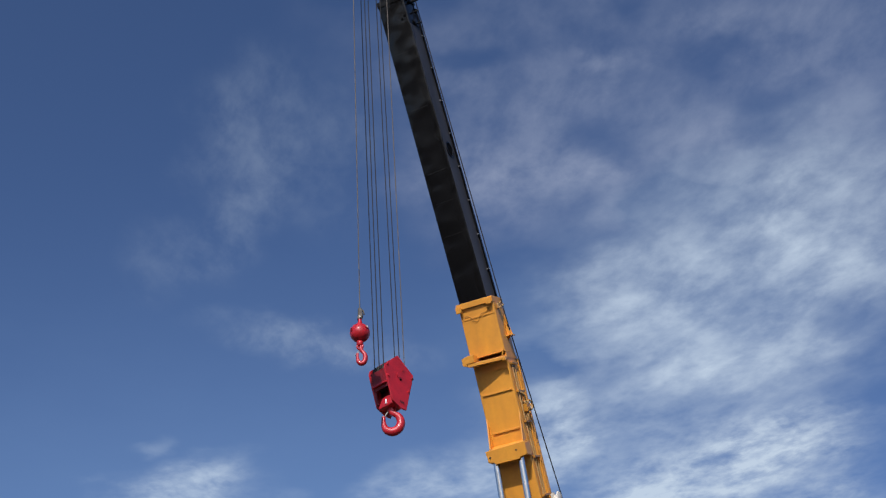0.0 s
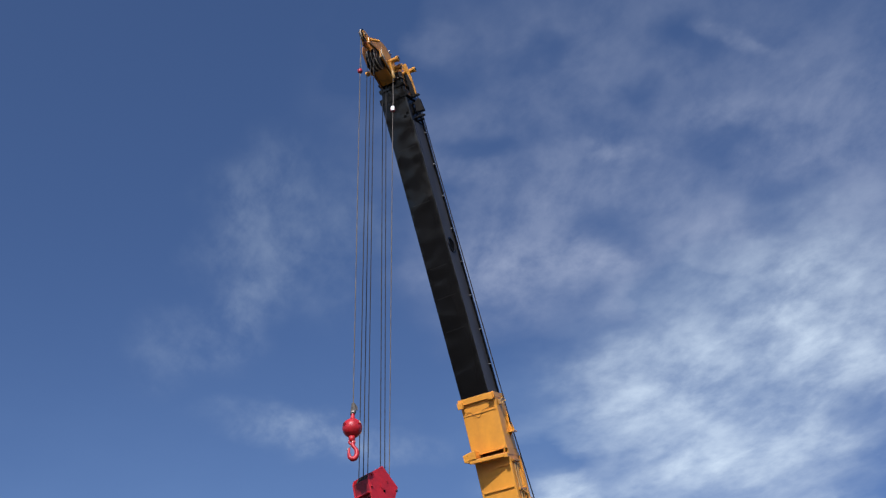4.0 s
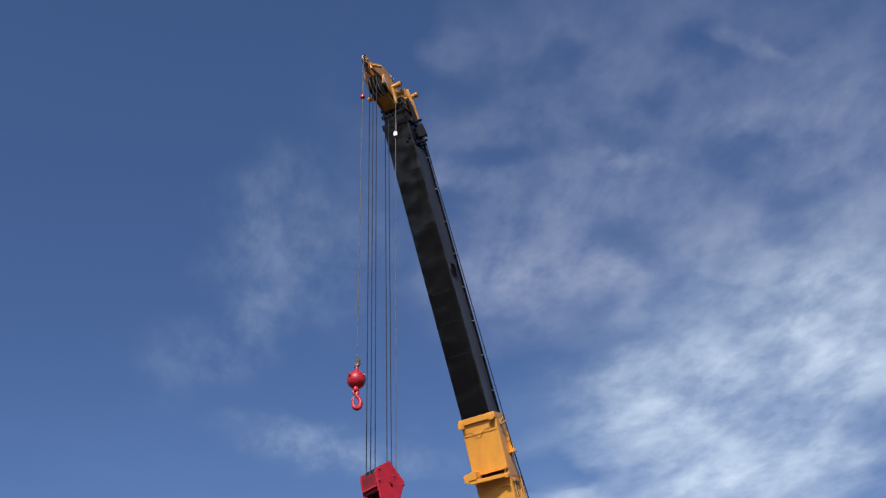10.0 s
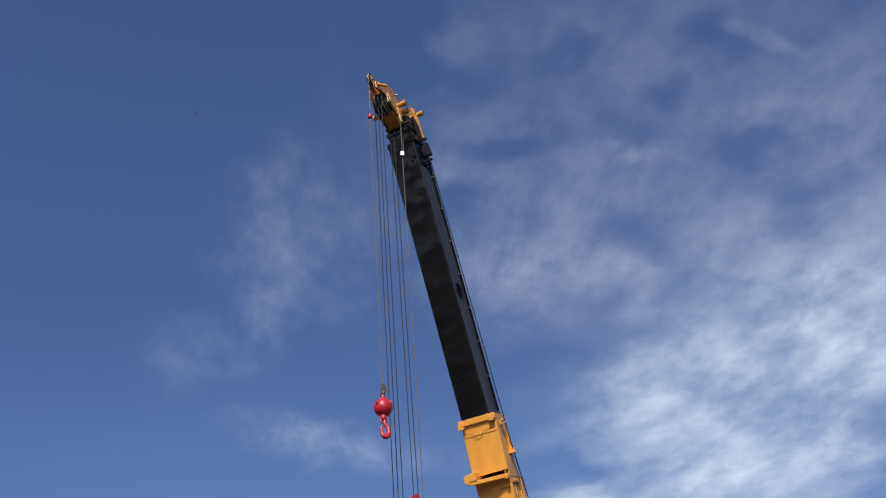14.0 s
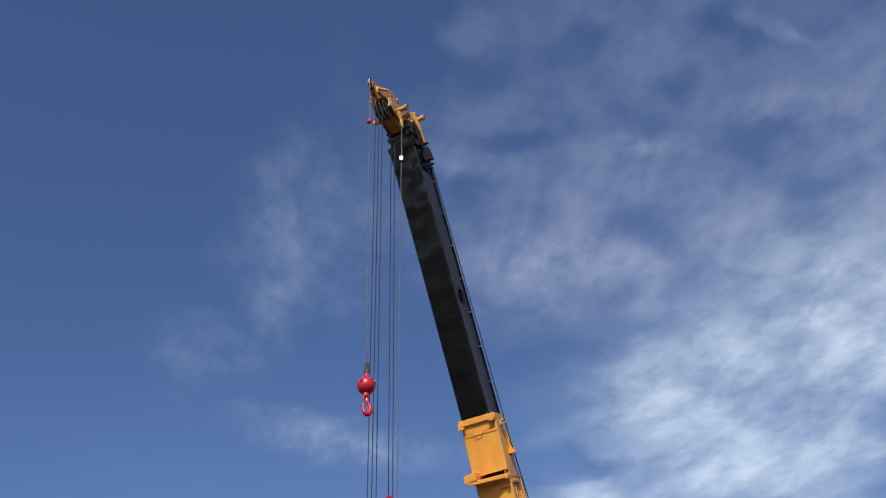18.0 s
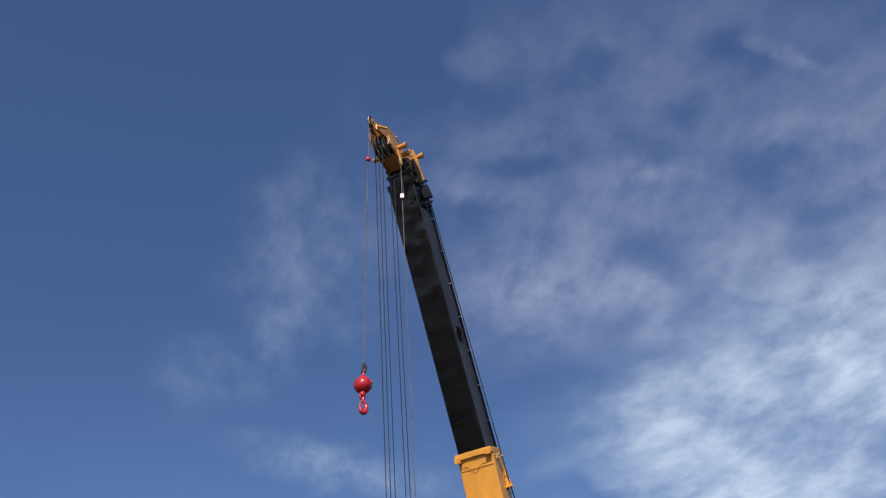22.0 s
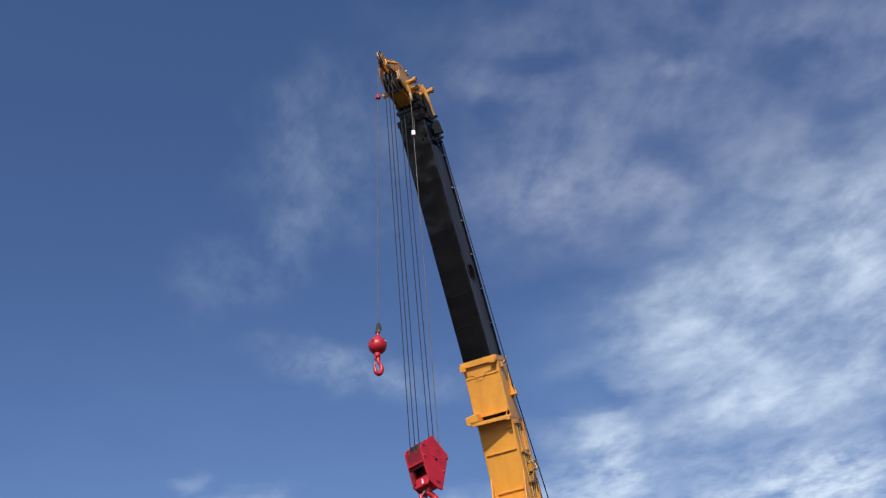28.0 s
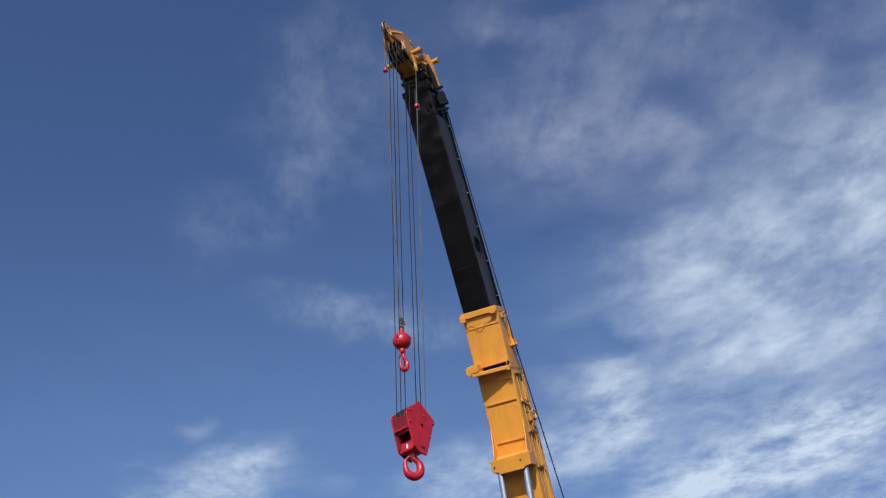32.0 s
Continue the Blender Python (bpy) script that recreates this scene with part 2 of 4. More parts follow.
LOW_FIELDS = (  # ragged banks low in the sky
    (601, 2576, 694, 601, 79, 0.34, 0.2),
    (326, 2344, 429, 319, 65, 0.26, 0.1),
    (-615, 2549, 349, 220, 142, 0.76, 0.1),
    (-501, 2410, 207, 103, 137, 0.29, 0),
    (-581, 2266, 71, 67, 138, 0.21, 0),
    (-29, 2604, 385, 222, 120, 0.66, 0.1),
    (272, 2262, 304, 145, 80, 0.54, 0),
    (225, 2501, 305, 232, 110, 0.54, 0),
    (632, 2610, 503, 290, 125, 0.74, 0.15),
    (811, 2485, 323, 258, 112, 0.53, 0.1),
    (934, 2847, 331, 259, 89, 0.57, 0.1),
    (442, 2779, 305, 228, 149, 0.5, 0),
    (-355, 2564, 118, 76, 95, 0.13, 0),
    (616, 2109, 281, 179, 177, 0.29, 0),
)
LOW_GAPS = (  # blue holes between them
    (418, 2423, 181, 130, 91, -0.22, 0),
    (315, 2709, 185, 139, 64, -0.22, 0),
    (809, 2777, 203, 132, 144, -0.14, 0),
)
WISP_FIELDS = (  # faint strands on their own
    (-168, 1299, 279, 188, 98, 0.08, 0.1),
    (-240, 1342, 337, 126, 107, 0.09, 0.1),
    (-274, 1515, 263, 102, 112, 0.09, 0),
    (-397, 1592, 198, 118, 119, 0.09, 0.1),
    (-217, 1894, 262, 99, -149, 0.24, 0),
    (-66, 1949, 189, 118, -170, 0.12, 0),
    (-113, 1420, 268, 112, 95, 0.06, 0),
)
M_CLOUD = cloud_material()

# ---- shapes ----


def part(name, bm, material, parent, label="", at=None, smooth=0.0):
    """Links a bmesh as one mesh object under a thing or a part."""
    me = bpy.data.meshes.new(name)
    bmesh.ops.recalc_face_normals(bm, faces=bm.faces)
    bm.to_mesh(me)
    bm.free()
    me.materials.append(material)
    if smooth:
        me.shade_smooth()
        me.set_sharp_from_angle(angle=radians(smooth))
    ob = new(name, me)
    ob.parent = parent
    if at is not None:
        ob.matrix_basis = at
    if label:
        ob["label"] = label
    return ob


def empty(name, at=None, parent=None):
    ob = new(name)
    ob.empty_display_size = 0.2
    ob.parent = parent
    if at is not None:
        ob.matrix_basis = at
    return ob


def bevelled(bm, verts, width, segments=2):
    if width > 0:
        vs = set(verts)
        edges = [e for e in bm.edges if e.verts[0] in vs and e.verts[1] in vs]
        bmesh.ops.bevel(bm, geom=edges, offset=width, segments=segments, affect="EDGES", profile=0.6)


def box(bm, x0, x1, y0, y1, z0, z1, bevel=0.006):
    vs = [bm.verts.new((x, y, z)) for x in (x0, x1) for y in (y0, y1) for z in (z0, z1)]
    for f in ((0, 1, 3, 2), (4, 6, 7, 5), (0, 4, 5, 1), (2, 3, 7, 6), (0, 2, 6, 4), (1, 5, 7, 3)):
        bm.faces.new([vs[i] for i in f])
    bmesh.ops.recalc_face_normals(bm, faces=list({f for v in vs for f in v.link_faces}))
    bevelled(bm, vs, bevel)
    return bm


def plate(bm, outline, a0, a1, axis="x", bevel=0.005):
    """A prism over a 2D outline: axis x takes (y, z), axis y takes (x, z), axis z takes (x, y)."""
    def place(p, q, a):
        return {"x": (a, p, q), "y": (p, a, q), "z": (p, q, a)}[axis]
    lo = [bm.verts.new(place(p, q, a0)) for p, q in outline]
    hi = [bm.verts.new(place(p, q, a1)) for p, q in outline]
    k = len(outline)
    fs = [bm.faces.new(lo[::-1]), bm.faces.new(hi)]
    for i in range(k):
        fs.append(bm.faces.new((lo[i], lo[(i + 1) % k], hi[(i + 1) % k], hi[i])))
    bmesh.ops.recalc_face_normals(bm, faces=fs)
    bevelled(bm, lo + hi, bevel)
    return bm


def rod(bm, p, q, r, sides=16, r2=None, caps=True):
    """A round bar from p to q."""
    p, q = Vector(p), Vector(q)
    turn = (q - p).to_track_quat("Z", "Y").to_matrix()
    r2 = r if r2 is None else r2
    rings = []
    for c, rad in ((p, r), (q, r2)):
        rings.append([bm.verts.new(c + turn @ Vector((rad * math.cos(a), rad * math.sin(a), 0)))
                      for a in (2 * math.pi * i / sides for i in range(sides))])
    for i in range(sides):
        j = (i + 1) % sides
        bm.faces.new((rings[0][i], rings[0][j], rings[1][j], rings[1][i]))
    if caps:
        bm.faces.new(rings[0][::-1])
        bm.faces.new(rings[1])
    return bm


def sweep(bm, points, radii, sides=12, caps=True):
    """A round bar along points; radii is one number or one for each point."""
    pts = [Vector(p) for p in points]
    k = len(pts)
    rs = radii if isinstance(radii, (list, tuple)) else [radii] * k
    rings = []
    side = None
    for i, p in enumerate(pts):
        way = (pts[min(i + 1, k - 1)] - pts[max(i - 1, 0)]).normalized()
        if side is None:
            side = way.orthogonal().normalized()
        side = (side - way * side.dot(way)).normalized()
        other = way.cross(side)
        rings.append([bm.verts.new(p + rs[i] * (side * math.cos(a) + other * math.sin(a)))
                      for a in (2 * math.pi * j / sides for j in range(sides))])
    for a, b in zip(rings, rings[1:]):
        for j in range(sides):
            bm.faces.new((a[j], a[(j + 1) % sides], b[(j + 1) % sides], b[j]))
    if caps:
        bm.faces.new(rings[0][::-1])
        bm.faces.new(rings[-1])
    return bm


def lathe(bm, profile, sides=24, axis="z", centre=(0, 0, 0)):
    """Turns (radius, height) pairs round an axis."""
    c = Vector(centre)
    rings = []
    for r, h in profile:
        ring = []
        for i in range(sides):
            a = 2 * math.pi * i / sides
            u, v = r * math.cos(a), r * math.sin(a)
            ring.append(bm.verts.new(c + Vector({"z": (u, v, h), "x": (h, u, v), "y": (u, h, v)}[axis])))
        rings.append(ring)
    for a, b in zip(rings, rings[1:]):
        for i in range(sides):
            j = (i + 1) % sides
            bm.faces.new((a[i], a[j], b[j], b[i]))
    bm.faces.new(rings[0][::-1])
    bm.faces.new(rings[-1])
    return bm


def tube(bm, x0, x1, y0, y1, z0, z1, wall=0.02, radius=0.04, steps=4):
    """A hollow box section along z with rounded corners, open at both ends."""
    def loop(inset, z):
        r = max(radius - inset, 0.004)
        pts = []
        for cx, cy, a0 in ((x1 - inset - r, y1 - inset - r, 0), (x0 + inset + r, y1 - inset - r, 90),
                           (x0 + inset + r, y0 + inset + r, 180), (x1 - inset - r, y0 + inset + r, 270)):
            for i in range(steps + 1):
                a = radians(a0 + 90 * i / steps)
                pts.append(bm.verts.new((cx + r * math.cos(a), cy + r * math.sin(a), z)))
        return pts
    loops = [loop(0, z0), loop(0, z1), loop(wall, z1), loop(wall, z0)]
    k = len(loops[0])
    for a, b in zip(loops, loops[1:] + loops[:1]):
        for i in range(k):
            bm.faces.new((a[i], a[(i + 1) % k], b[(i + 1) % k], b[i]))
    return bm


def ring_frame(bm, x0, x1, y0, y1, z0, z1, t, bevel=0.008):
    """Four flat bars round a box section, t thick, butted at the corners."""
    box(bm, x0 - t, x1 + t, y0 - t, y0, z0, z1, bevel)
    box(bm, x0 - t, x1 + t, y1, y1 + t, z0, z1, bevel)
    box(bm, x0 - t, x0, y0 + 0.002, y1 - 0.002, z0, z1, bevel)
    box(bm, x1, x1 + t, y0 + 0.002, y1 - 0.002, z0, z1, bevel)
    return bm


def B():
    return bmesh.new()


# ---- ground and cloud ----
bm = B()
bmesh.ops.create_grid(bm, x_segments=40, y_segments=40, size=4000)
ground = part("ground", bm, M_GROUND, None)
tagged(ground, "dark grey gravel yard reaching to the horizon", "ground", kind="structure")

bm = B()
bmesh.ops.create_grid(bm, x_segments=8, y_segments=8, size=3600)
cloud_layer = part("backdrop", bm, M_CLOUD, None, at=pose(0, 0, 1200))
tagged(cloud_layer, "thin white wispy cloud drifting across the blue sky", "cloud", kind="structure")

# ---- the crane's axes ----
ACROSS = Vector((0.92718385, -0.37460659, 0.0))
ALONG = Vector((-0.15831559, -0.39184483, 0.90630779))
INTO = ALONG.cross(ACROSS)           # from the boom's belly to its back
COLLAR = Vector((0.4693, 21.6334, 15.5820))  # belly at the front of the base section
LEAN = math.tan(radians(1.94))
SIDEWAYS = ACROSS * -0.06
ALONG_T = (ALONG - ACROSS * LEAN).normalized()
ACROSS_T = (ACROSS + ALONG * LEAN).normalized()


def axes(x, y, z, o):
    return Matrix(((x[0], y[0], z[0], o[0]), (x[1], y[1], z[1], o[1]), (x[2], y[2], z[2], o[2]), (0, 0, 0, 1)))


BASE = axes(ACROSS, INTO, ALONG, COLLAR)


def tele_pose(slide):
    return axes(ACROSS_T, INTO, ALONG_T, COLLAR + SIDEWAYS + ALONG_T * slide)


FOOT = COLLAR - ALONG * 14.2
crane = empty("crane", pose(FOOT.x, FOOT.y, 0))
tagged(crane, "yellow mobile crane with a raised telescopic boom, black inner section", "crane")
TO_CRANE = crane.matrix_basis.inverted()
IN_CRANE = TO_CRANE @ BASE

# ---- base section ----
bm = B()
tube(bm, -0.315, 0.455, 0.0, 0.78, -14.6, -1.23, 0.025, 0.03)
base = part("base_section", bm, M_YELLOW, crane, "yellow painted steel base section of the boom", IN_CRANE, 40)

bm = B()
tube(bm, -0.318, 0.462, -0.030, 0.66, -1.165, -0.087, 0.012, 0.02)
part("head_box", bm, M_YELLOW, base, smooth=40)

bm = B()
ring_frame(bm, -0.318, 0.438, -0.050, 0.62, -0.085, 0.040, 0.028)
part("front_collar", bm, M_YELLOW, base)
for x0, x1, z0, z1 in ((-0.362, -0.235, -0.155, -0.015), (0.325, 0.440, -0.125, 0.005)):
    bm = B()
    box(bm, x0, x1, -0.125, -0.066, z0, z1, 0.012)
    part("wear_pad_holder", bm, M_YELLOW, base)
bm = B()
box(bm, -0.308, 0.44, -0.042, -0.031, -0.33, -0.30, 0.003)
part("stiffener", bm, M_YELLOW, base)
bm = B()
wire = [(-0.27 + 0.63 * i / 24, -0.046 - 0.010 * math.sin(i * 0.9),
         -0.285 + 0.03 * math.sin(i * 0.55) - 0.16 * math.exp(-((i - 12) / 4.0) ** 2) + 0.07 * (i / 24)) for i in range(25)]
sweep(bm, wire, 0.0045, 6)
part("hanging_wire", bm, M_HOSE, base, "thin brown sagging wire", smooth=60)

for x0, x1 in ((-0.318, -0.298), (0.440, 0.462)):
    bm = B()
    box(bm, x0, x1, 0.005, 0.66, -1.30, -1.167, 0.003)
    part("side_wall", bm, M_YELLOW, base)
for i in range(9):
    bm = B()
    box(bm, -0.10 + 0.058 * i, -0.075 + 0.058 * i, -0.040, -0.031, -1.125, -1.105, 0.003)
    part("weld_bead", bm, M_YELLOW, base)

# middle collar: two lips with a slot between them, and a heavy lug on one side
bm = B()
box(bm, -0.15, 0.45, -0.075, -0.032, -1.165, -1.135, 0.004)
part("collar_lip", bm, M_YELLOW, base)
bm = B()
plate(bm, [(-0.31, -0.002), (-0.31, -0.32), (-0.15, -0.31), (0.46, -0.125), (0.46, -0.002)], -1.335, -1.262, "z", 0.008)
part("collar_lip", bm, M_YELLOW, base)
bm = B()
plate(bm, [(-0.42, -1.275), (-0.42, -1.125), (-0.28, -1.095), (-0.15, -1.085), (-0.15, -1.255), (-0.32, -1.262), (-0.32, -1.32)], -0.33, 0.16, "y", 0.015)
part("lug", bm, M_YELLOW, base, "heavy yellow welded lug")
bm = B()
box(bm, 0.395, 0.475, -0.17, -0.128, -1.365, -1.275, 0.012)
part("pad_block", bm, M_YELLOW, base)
bm = B()
rod(bm, (0.405, -0.10, -1.245), (0.455, -0.10, -1.10), 0.012, 8)
part("bolt", bm, M_YELLOW, base)

for x0, x1, z, t in ((-0.25, 0.41, -1.95, 0.020), (-0.21, 0.37, -2.76, 0.020), (0.18, 0.43, -1.50, 0.016)):
    bm = B()
    box(bm, x0, x1, -0.026, -0.001, z - t, z + t, 0.006)
    part("belly_rib", bm, M_YELLOW, base)

# cylinder bracket
bm = B()
plate(bm, [(-0.385, -3.09), (0.485, -3.06), (0.47, -3.33), (0.33, -3.345), (0.315, -3.385), (-0.22, -3.385), (-0.24, -3.345), (-0.36, -3.33)],
      -0.30, -0.27, "y", 0.008)
bracket = part("cylinder_bracket", bm, M_YELLOW, base)
bm = B()
plate(bm, [(-0.27, -3.10), (-0.002, -3.02), (-0.002, -3.05), (-0.27, -3.13)], -0.343, 0.448, "x", 0.004)
part("sloping_plate", bm, M_YELLOW, bracket)
for x0, x1 in ((-0.380, -0.345), (0.450, 0.480)):
    bm = B()
    plate(bm, [(-0.268, -3.10), (-0.268, -3.32), (0.02, -3.37), (0.12, -3.25), (0.02, -3.05)], x0, x1, "x", 0.006)
    part("cheek_plate", bm, M_YELLOW, bracket)
for x, z in ((-0.31, -3.23), (0.27, -3.20)):
    bm = B()
    lathe(bm, [(0.020, -0.306), (0.020, -0.296)], 12, "y", (x, 0, z))
    part("bolt_hole", bm, M_GREASE, bracket)
for x0, x1 in ((-0.300, -0.275), (0.425, 0.448)):
    bm = B()
    plate(bm, [(-0.002, -2.42), (-0.03, -2.50), (-0.25, -3.06), (-0.002, -3.06)], x0, x1, "x", 0.004)
    part("gusset", bm, M_YELLOW, base)

# lift cylinders: bright rods coming down from the bracket
ROD_WAY = (Vector((0, -0.24, -1.0))).normalized()
for x in (-0.250, 0.295):
    top = Vector((x, -0.13, -3.22))
    bm = B()
    rod(bm, top, top + ROD_WAY * 4.0, 0.066, 28)
    cyl = part("cylinder_rod", bm, M_CHROME, base, "polished chrome lift cylinder rod", smooth=40)
    bm = B()
    sweep(bm, [top + ROD_WAY * s for s in (3.8, 3.84, 3.98, 4.02, 9.9, 10.0)], [0.10, 0.125, 0.125, 0.11, 0.11, 0.09], 24)
    part("cylinder_barrel", bm, M_YELLOW, base, smooth=40)
bm = B()
rod(bm, (-0.344, -0.13, -3.22), (0.44, -0.13, -3.22), 0.06, 20)
part("pivot_pin", bm, M_STEEL, bracket, smooth=40)

# services along the side
for y, r, z0, z1, m in ((0.16, 0.018, -9.5, -1.42, M_PIPE), (0.30, 0.016, -9.5, -1.42, M_PIPE), (0.44, 0.030, -9.5, -1.60, M_YELLOW)):
    bm = B()
    rod(bm, (0.480, y, z0), (0.480, y, z1), r, 10)
    part("service_pipe", bm, m, base, smooth=60)
for z in (-1.42, -2.02, -2.66, -3.40, -4.2, -5.4):
    bm = B()
    box(bm, 0.456, 0.515, 0.10, 0.52, z - 0.022, z + 0.022, 0.006)
    part("pipe_clamp", bm, M_HEAD, base)
bm = B()
box(bm, 0.456, 0.49, 0.58, 0.615, -9.5, -1.65, 0.004)
part("side_rail", bm, M_YELLOW, base)
bm = B()
box(bm, 0.456, 0.475, 0.695, 0.775, -12.0, -1.3, 0.004)
part("back_flange", bm, M_YELLOW, base)
# valve with bent pipes half way down
bm = B()
box(bm, 0.475, 0.57, 0.24, 0.40, -2.46, -2.30, 0.012)
valve = part("valve_block", bm, M_HEAD, base)
for pts in ([(0.53, 0.30, -2.29), (0.55, 0.30, -2.20), (0.56, 0.22, -2.12), (0.53, 0.16, -2.06)], [(0.55, 0.38, -2.29), (0.56, 0.44, -2.22), (0.58, 0.56, -2.26), (0.57, 0.60, -2.36)],
            [(0.57, 0.30, -2.40), (0.60, 0.36, -2.44), (0.60, 0.48, -2.40), (0.56, 0.52, -2.30)], [(0.53, 0.30, -2.47), (0.53, 0.28, -2.58), (0.50, 0.30, -2.66)]):
    bm = B()
    sweep(bm, pts, 0.020, 8)
    part("bent_pipe", bm, M_PIPE, valve, smooth=60)
for y in (0.27, 0.36):
    bm = B()
    lathe(bm, [(0.03, -2.30), (0.036, -2.285), (0.036, -2.25), (0.024, -2.24)], 12, "z", (0.53, y, 0))
    part("pipe_union", bm, M_PIPE, valve, smooth=40)
bm = B()
plate(bm, [(0.463, -0.46), (0.463, -0.90), (0.545, -0.82), (0.53, -0.70)], 0.40, 0.44, "y", 0.005)
part("side_bracket", bm, M_YELLOW, base)
bm = B()
plate(bm, [(0.463, -0.30), (0.463, -0.80), (0.555, -0.80), (0.54, -0.72), (0.49, -0.46)], 0.52, 0.55, "y", 0.005)
part("side_bracket", bm, M_YELLOW, base)
bm = B()
box(bm, 0.463, 0.58, 0.32, 0.57, -0.83, -0.80, 0.005)
part("bracket_shelf", bm, M_YELLOW, base)
bm = B()
box(bm, 0.467, 0.52, 0.12, 0.25, -0.23, -0.12, 0.012)
guide = part("rope_guide", bm, M_PIPE, base)
for a in ((0.52, 0.20, -0.10), (0.53, 0.15, -0.20), (0.56, 0.26, -0.16)):
    bm = B()
    rod(bm, (0.49, a[1], a[2] - 0.04), (a[0] + 0.03, a[1] + 0.02, a[2]), 0.016, 8)
    part("guide_pin", bm, M_PIPE, guide)
bm = B()
lathe(bm, [(0.05, 0.615), (0.165, 0.62), (0.18, 0.635), (0.18, 0.65), (0.115, 0.66), (0.115, 0.73), (0.18, 0.74), (0.18, 0.757), (0.165, 0.77), (0.03, 0.775)], 28, "x", (0, 0.28, -4.365))
reel = part("hose_reel", bm, M_WHITE, base, "cream painted hose reel", smooth=40)
bm = B()
lathe(bm, [(0.02, 0.606), (0.145, 0.606), (0.145, 0.613)], 24, "x", (0, 0.28, -4.365))
part("reel_hub", bm, M_RUBBER, reel, "dark hub")
bm = B()
rod(bm, (0.47, 0.28, -4.365), (0.612, 0.28, -4.365), 0.035, 12)
part("reel_axle", bm, M_STEEL, reel, smooth=40)
for k in range(6):
    a = k * math.pi / 3
    bm = B()
    sweep(bm, [(0.603, 0.28 + 0.05 * math.cos(a), -4.365 + 0.05 * math.sin(a)), (0.603, 0.28 + 0.17 * math.cos(a), -4.365 + 0.17 * math.sin(a))], 0.010, 6)
    part("reel_spoke", bm, M_WHITE, reel)

# lower body, below the view: foot, turret and deck that carry the boom
bm = B()
box(bm, -0.62, 0.80, -0.4, 1.6, -15.9, -14.1, 0.05)
part("boom_foot", bm, M_YELLOW, base)
bm = B()
box(bm, -1.3, 1.3, -2.6, 2.2, 1.25, 2.1, 0.06)
part("turret", bm, M_YELLOW, crane, at=pose(0, 0, 0, 0, 0, -22))
bm = B()
box(bm, -1.35, 1.35, -5.5, 5.5, 0.0, 1.25, 0.06)
part("carrier_deck", bm, M_RUBBER, crane, "dark carrier deck under the turret", pose(0, 0, 0, 0, 0, -22))

# ---- telescopic section ----
SECTION = [(-0.240, 0.055), (-0.232, 0.038), (-0.215, 0.030), (0.355, 0.030), (0.376, 0.034), (0.390, 0.048), (0.428, 0.56), (0.420, 0.59), (0.40, 0.60), (-0.22, 0.60), (-0.24, 0.58)]
bm = B()
plate(bm, SECTION, -0.3, 7.10, "z", 0.0)
tele = part("telescopic_section", bm, M_BLACK, crane, "glossy black painted telescopic boom section", TO_CRANE @ tele_pose(0), 35)
for z in (1.55, 2.3, 3.0, 4.5, 5.85):
    bm = B()
    box(bm, -0.14, 0.27, 0.0286, 0.031, z - 0.003, z + 0.003, 0.0)
    part("weld_seam", bm, M_SEAM, tele)
bm = B()
plate(bm, [(0.3905, 0.050), (0.4270, 0.545), (0.4315, 0.545), (0.3950, 0.050)], -0.3, 6.45, "z", 0.0)
part("side_plate", bm, M_DUST, tele, "dusty grey-black side plate")
bm = B()
box(bm, 0.433, 0.470, 0.535, 0.595, -0.1, 6.95, 0.006)
part("back_flange", bm, M_BLACK, tele)
for i in range(8):
    bm = B()
    box(bm, 0.4375, 0.474, 0.47, 0.5985, 0.694 + 0.793 * i, 0.706 + 0.793 * i, 0.003)
    part("flange_clip", bm, M_CLIP, tele, "pale grey clip")
# oval opening in the side
bm = B()
oval = [(0.140 * math.cos(a), 0.17 * math.sin(a)) for a in (2 * math.pi * i / 28 for i in range(29))]
sweep(bm, [(0.004, y, z) for y, z in oval], 0.018, 8, caps=False)
opening = part("opening_rim", bm, M_BLACK, tele, at=pose(0.411, 0.255, 3.44, 0, 0, -4.2), smooth=60)
# black oval plate in place of the opening's dark depth
bm = B()
plate(bm, [(y * 0.95, z * 0.95) for y, z in oval[:-1]], 0.0005, 0.005, "x", 0)
part("opening_dark", bm, M_HOLE, opening)
for x, z in ((0.24, 6.60), (0.31, 6.66)):
    bm = B()
    lathe(bm, [(0.032, 0.022), (0.032, 0.029), (0.022, 0.0275)], 14, "y", (x, 0, z))
    part("grease_hole", bm, M_HOLE, tele)
# stepped end of the section
bm = B()
ring_frame(bm, -0.232, 0.432, 0.03, 0.60, 7.06, 7.19, 0.018)
part("end_collar", bm, M_BLACK, tele)
for z in (6.53, 6.82):
    bm = B()
    box(bm, 0.433, 0.545, 0.40, 0.45, z, z + 0.03, 0.006)
    part("side_step", bm, M_MATTE, tele)

# ---- tip section, which slides in the black one ----
bm = B()
tube(bm, -0.185, 0.400, 0.06, 0.55, 5.6, 7.70, 0.02, 0.04)
tip = part("tip_section", bm, M_BLACK, crane, "short black tip section with a yellow boom head", TO_CRANE @ tele_pose(0), 35)
for x0, x1, y0, y1, z0, z1 in ((-0.215, 0.425, 0.035, 0.575, 7.35, 7.43), (-0.20, 0.412, 0.045, 0.565, 7.52, 7.58)):
    bm = B()
    box(bm, x0, x1, y0, y1, z0, z1, 0.012)
    part("end_collar", bm, M_BLACK, tip)
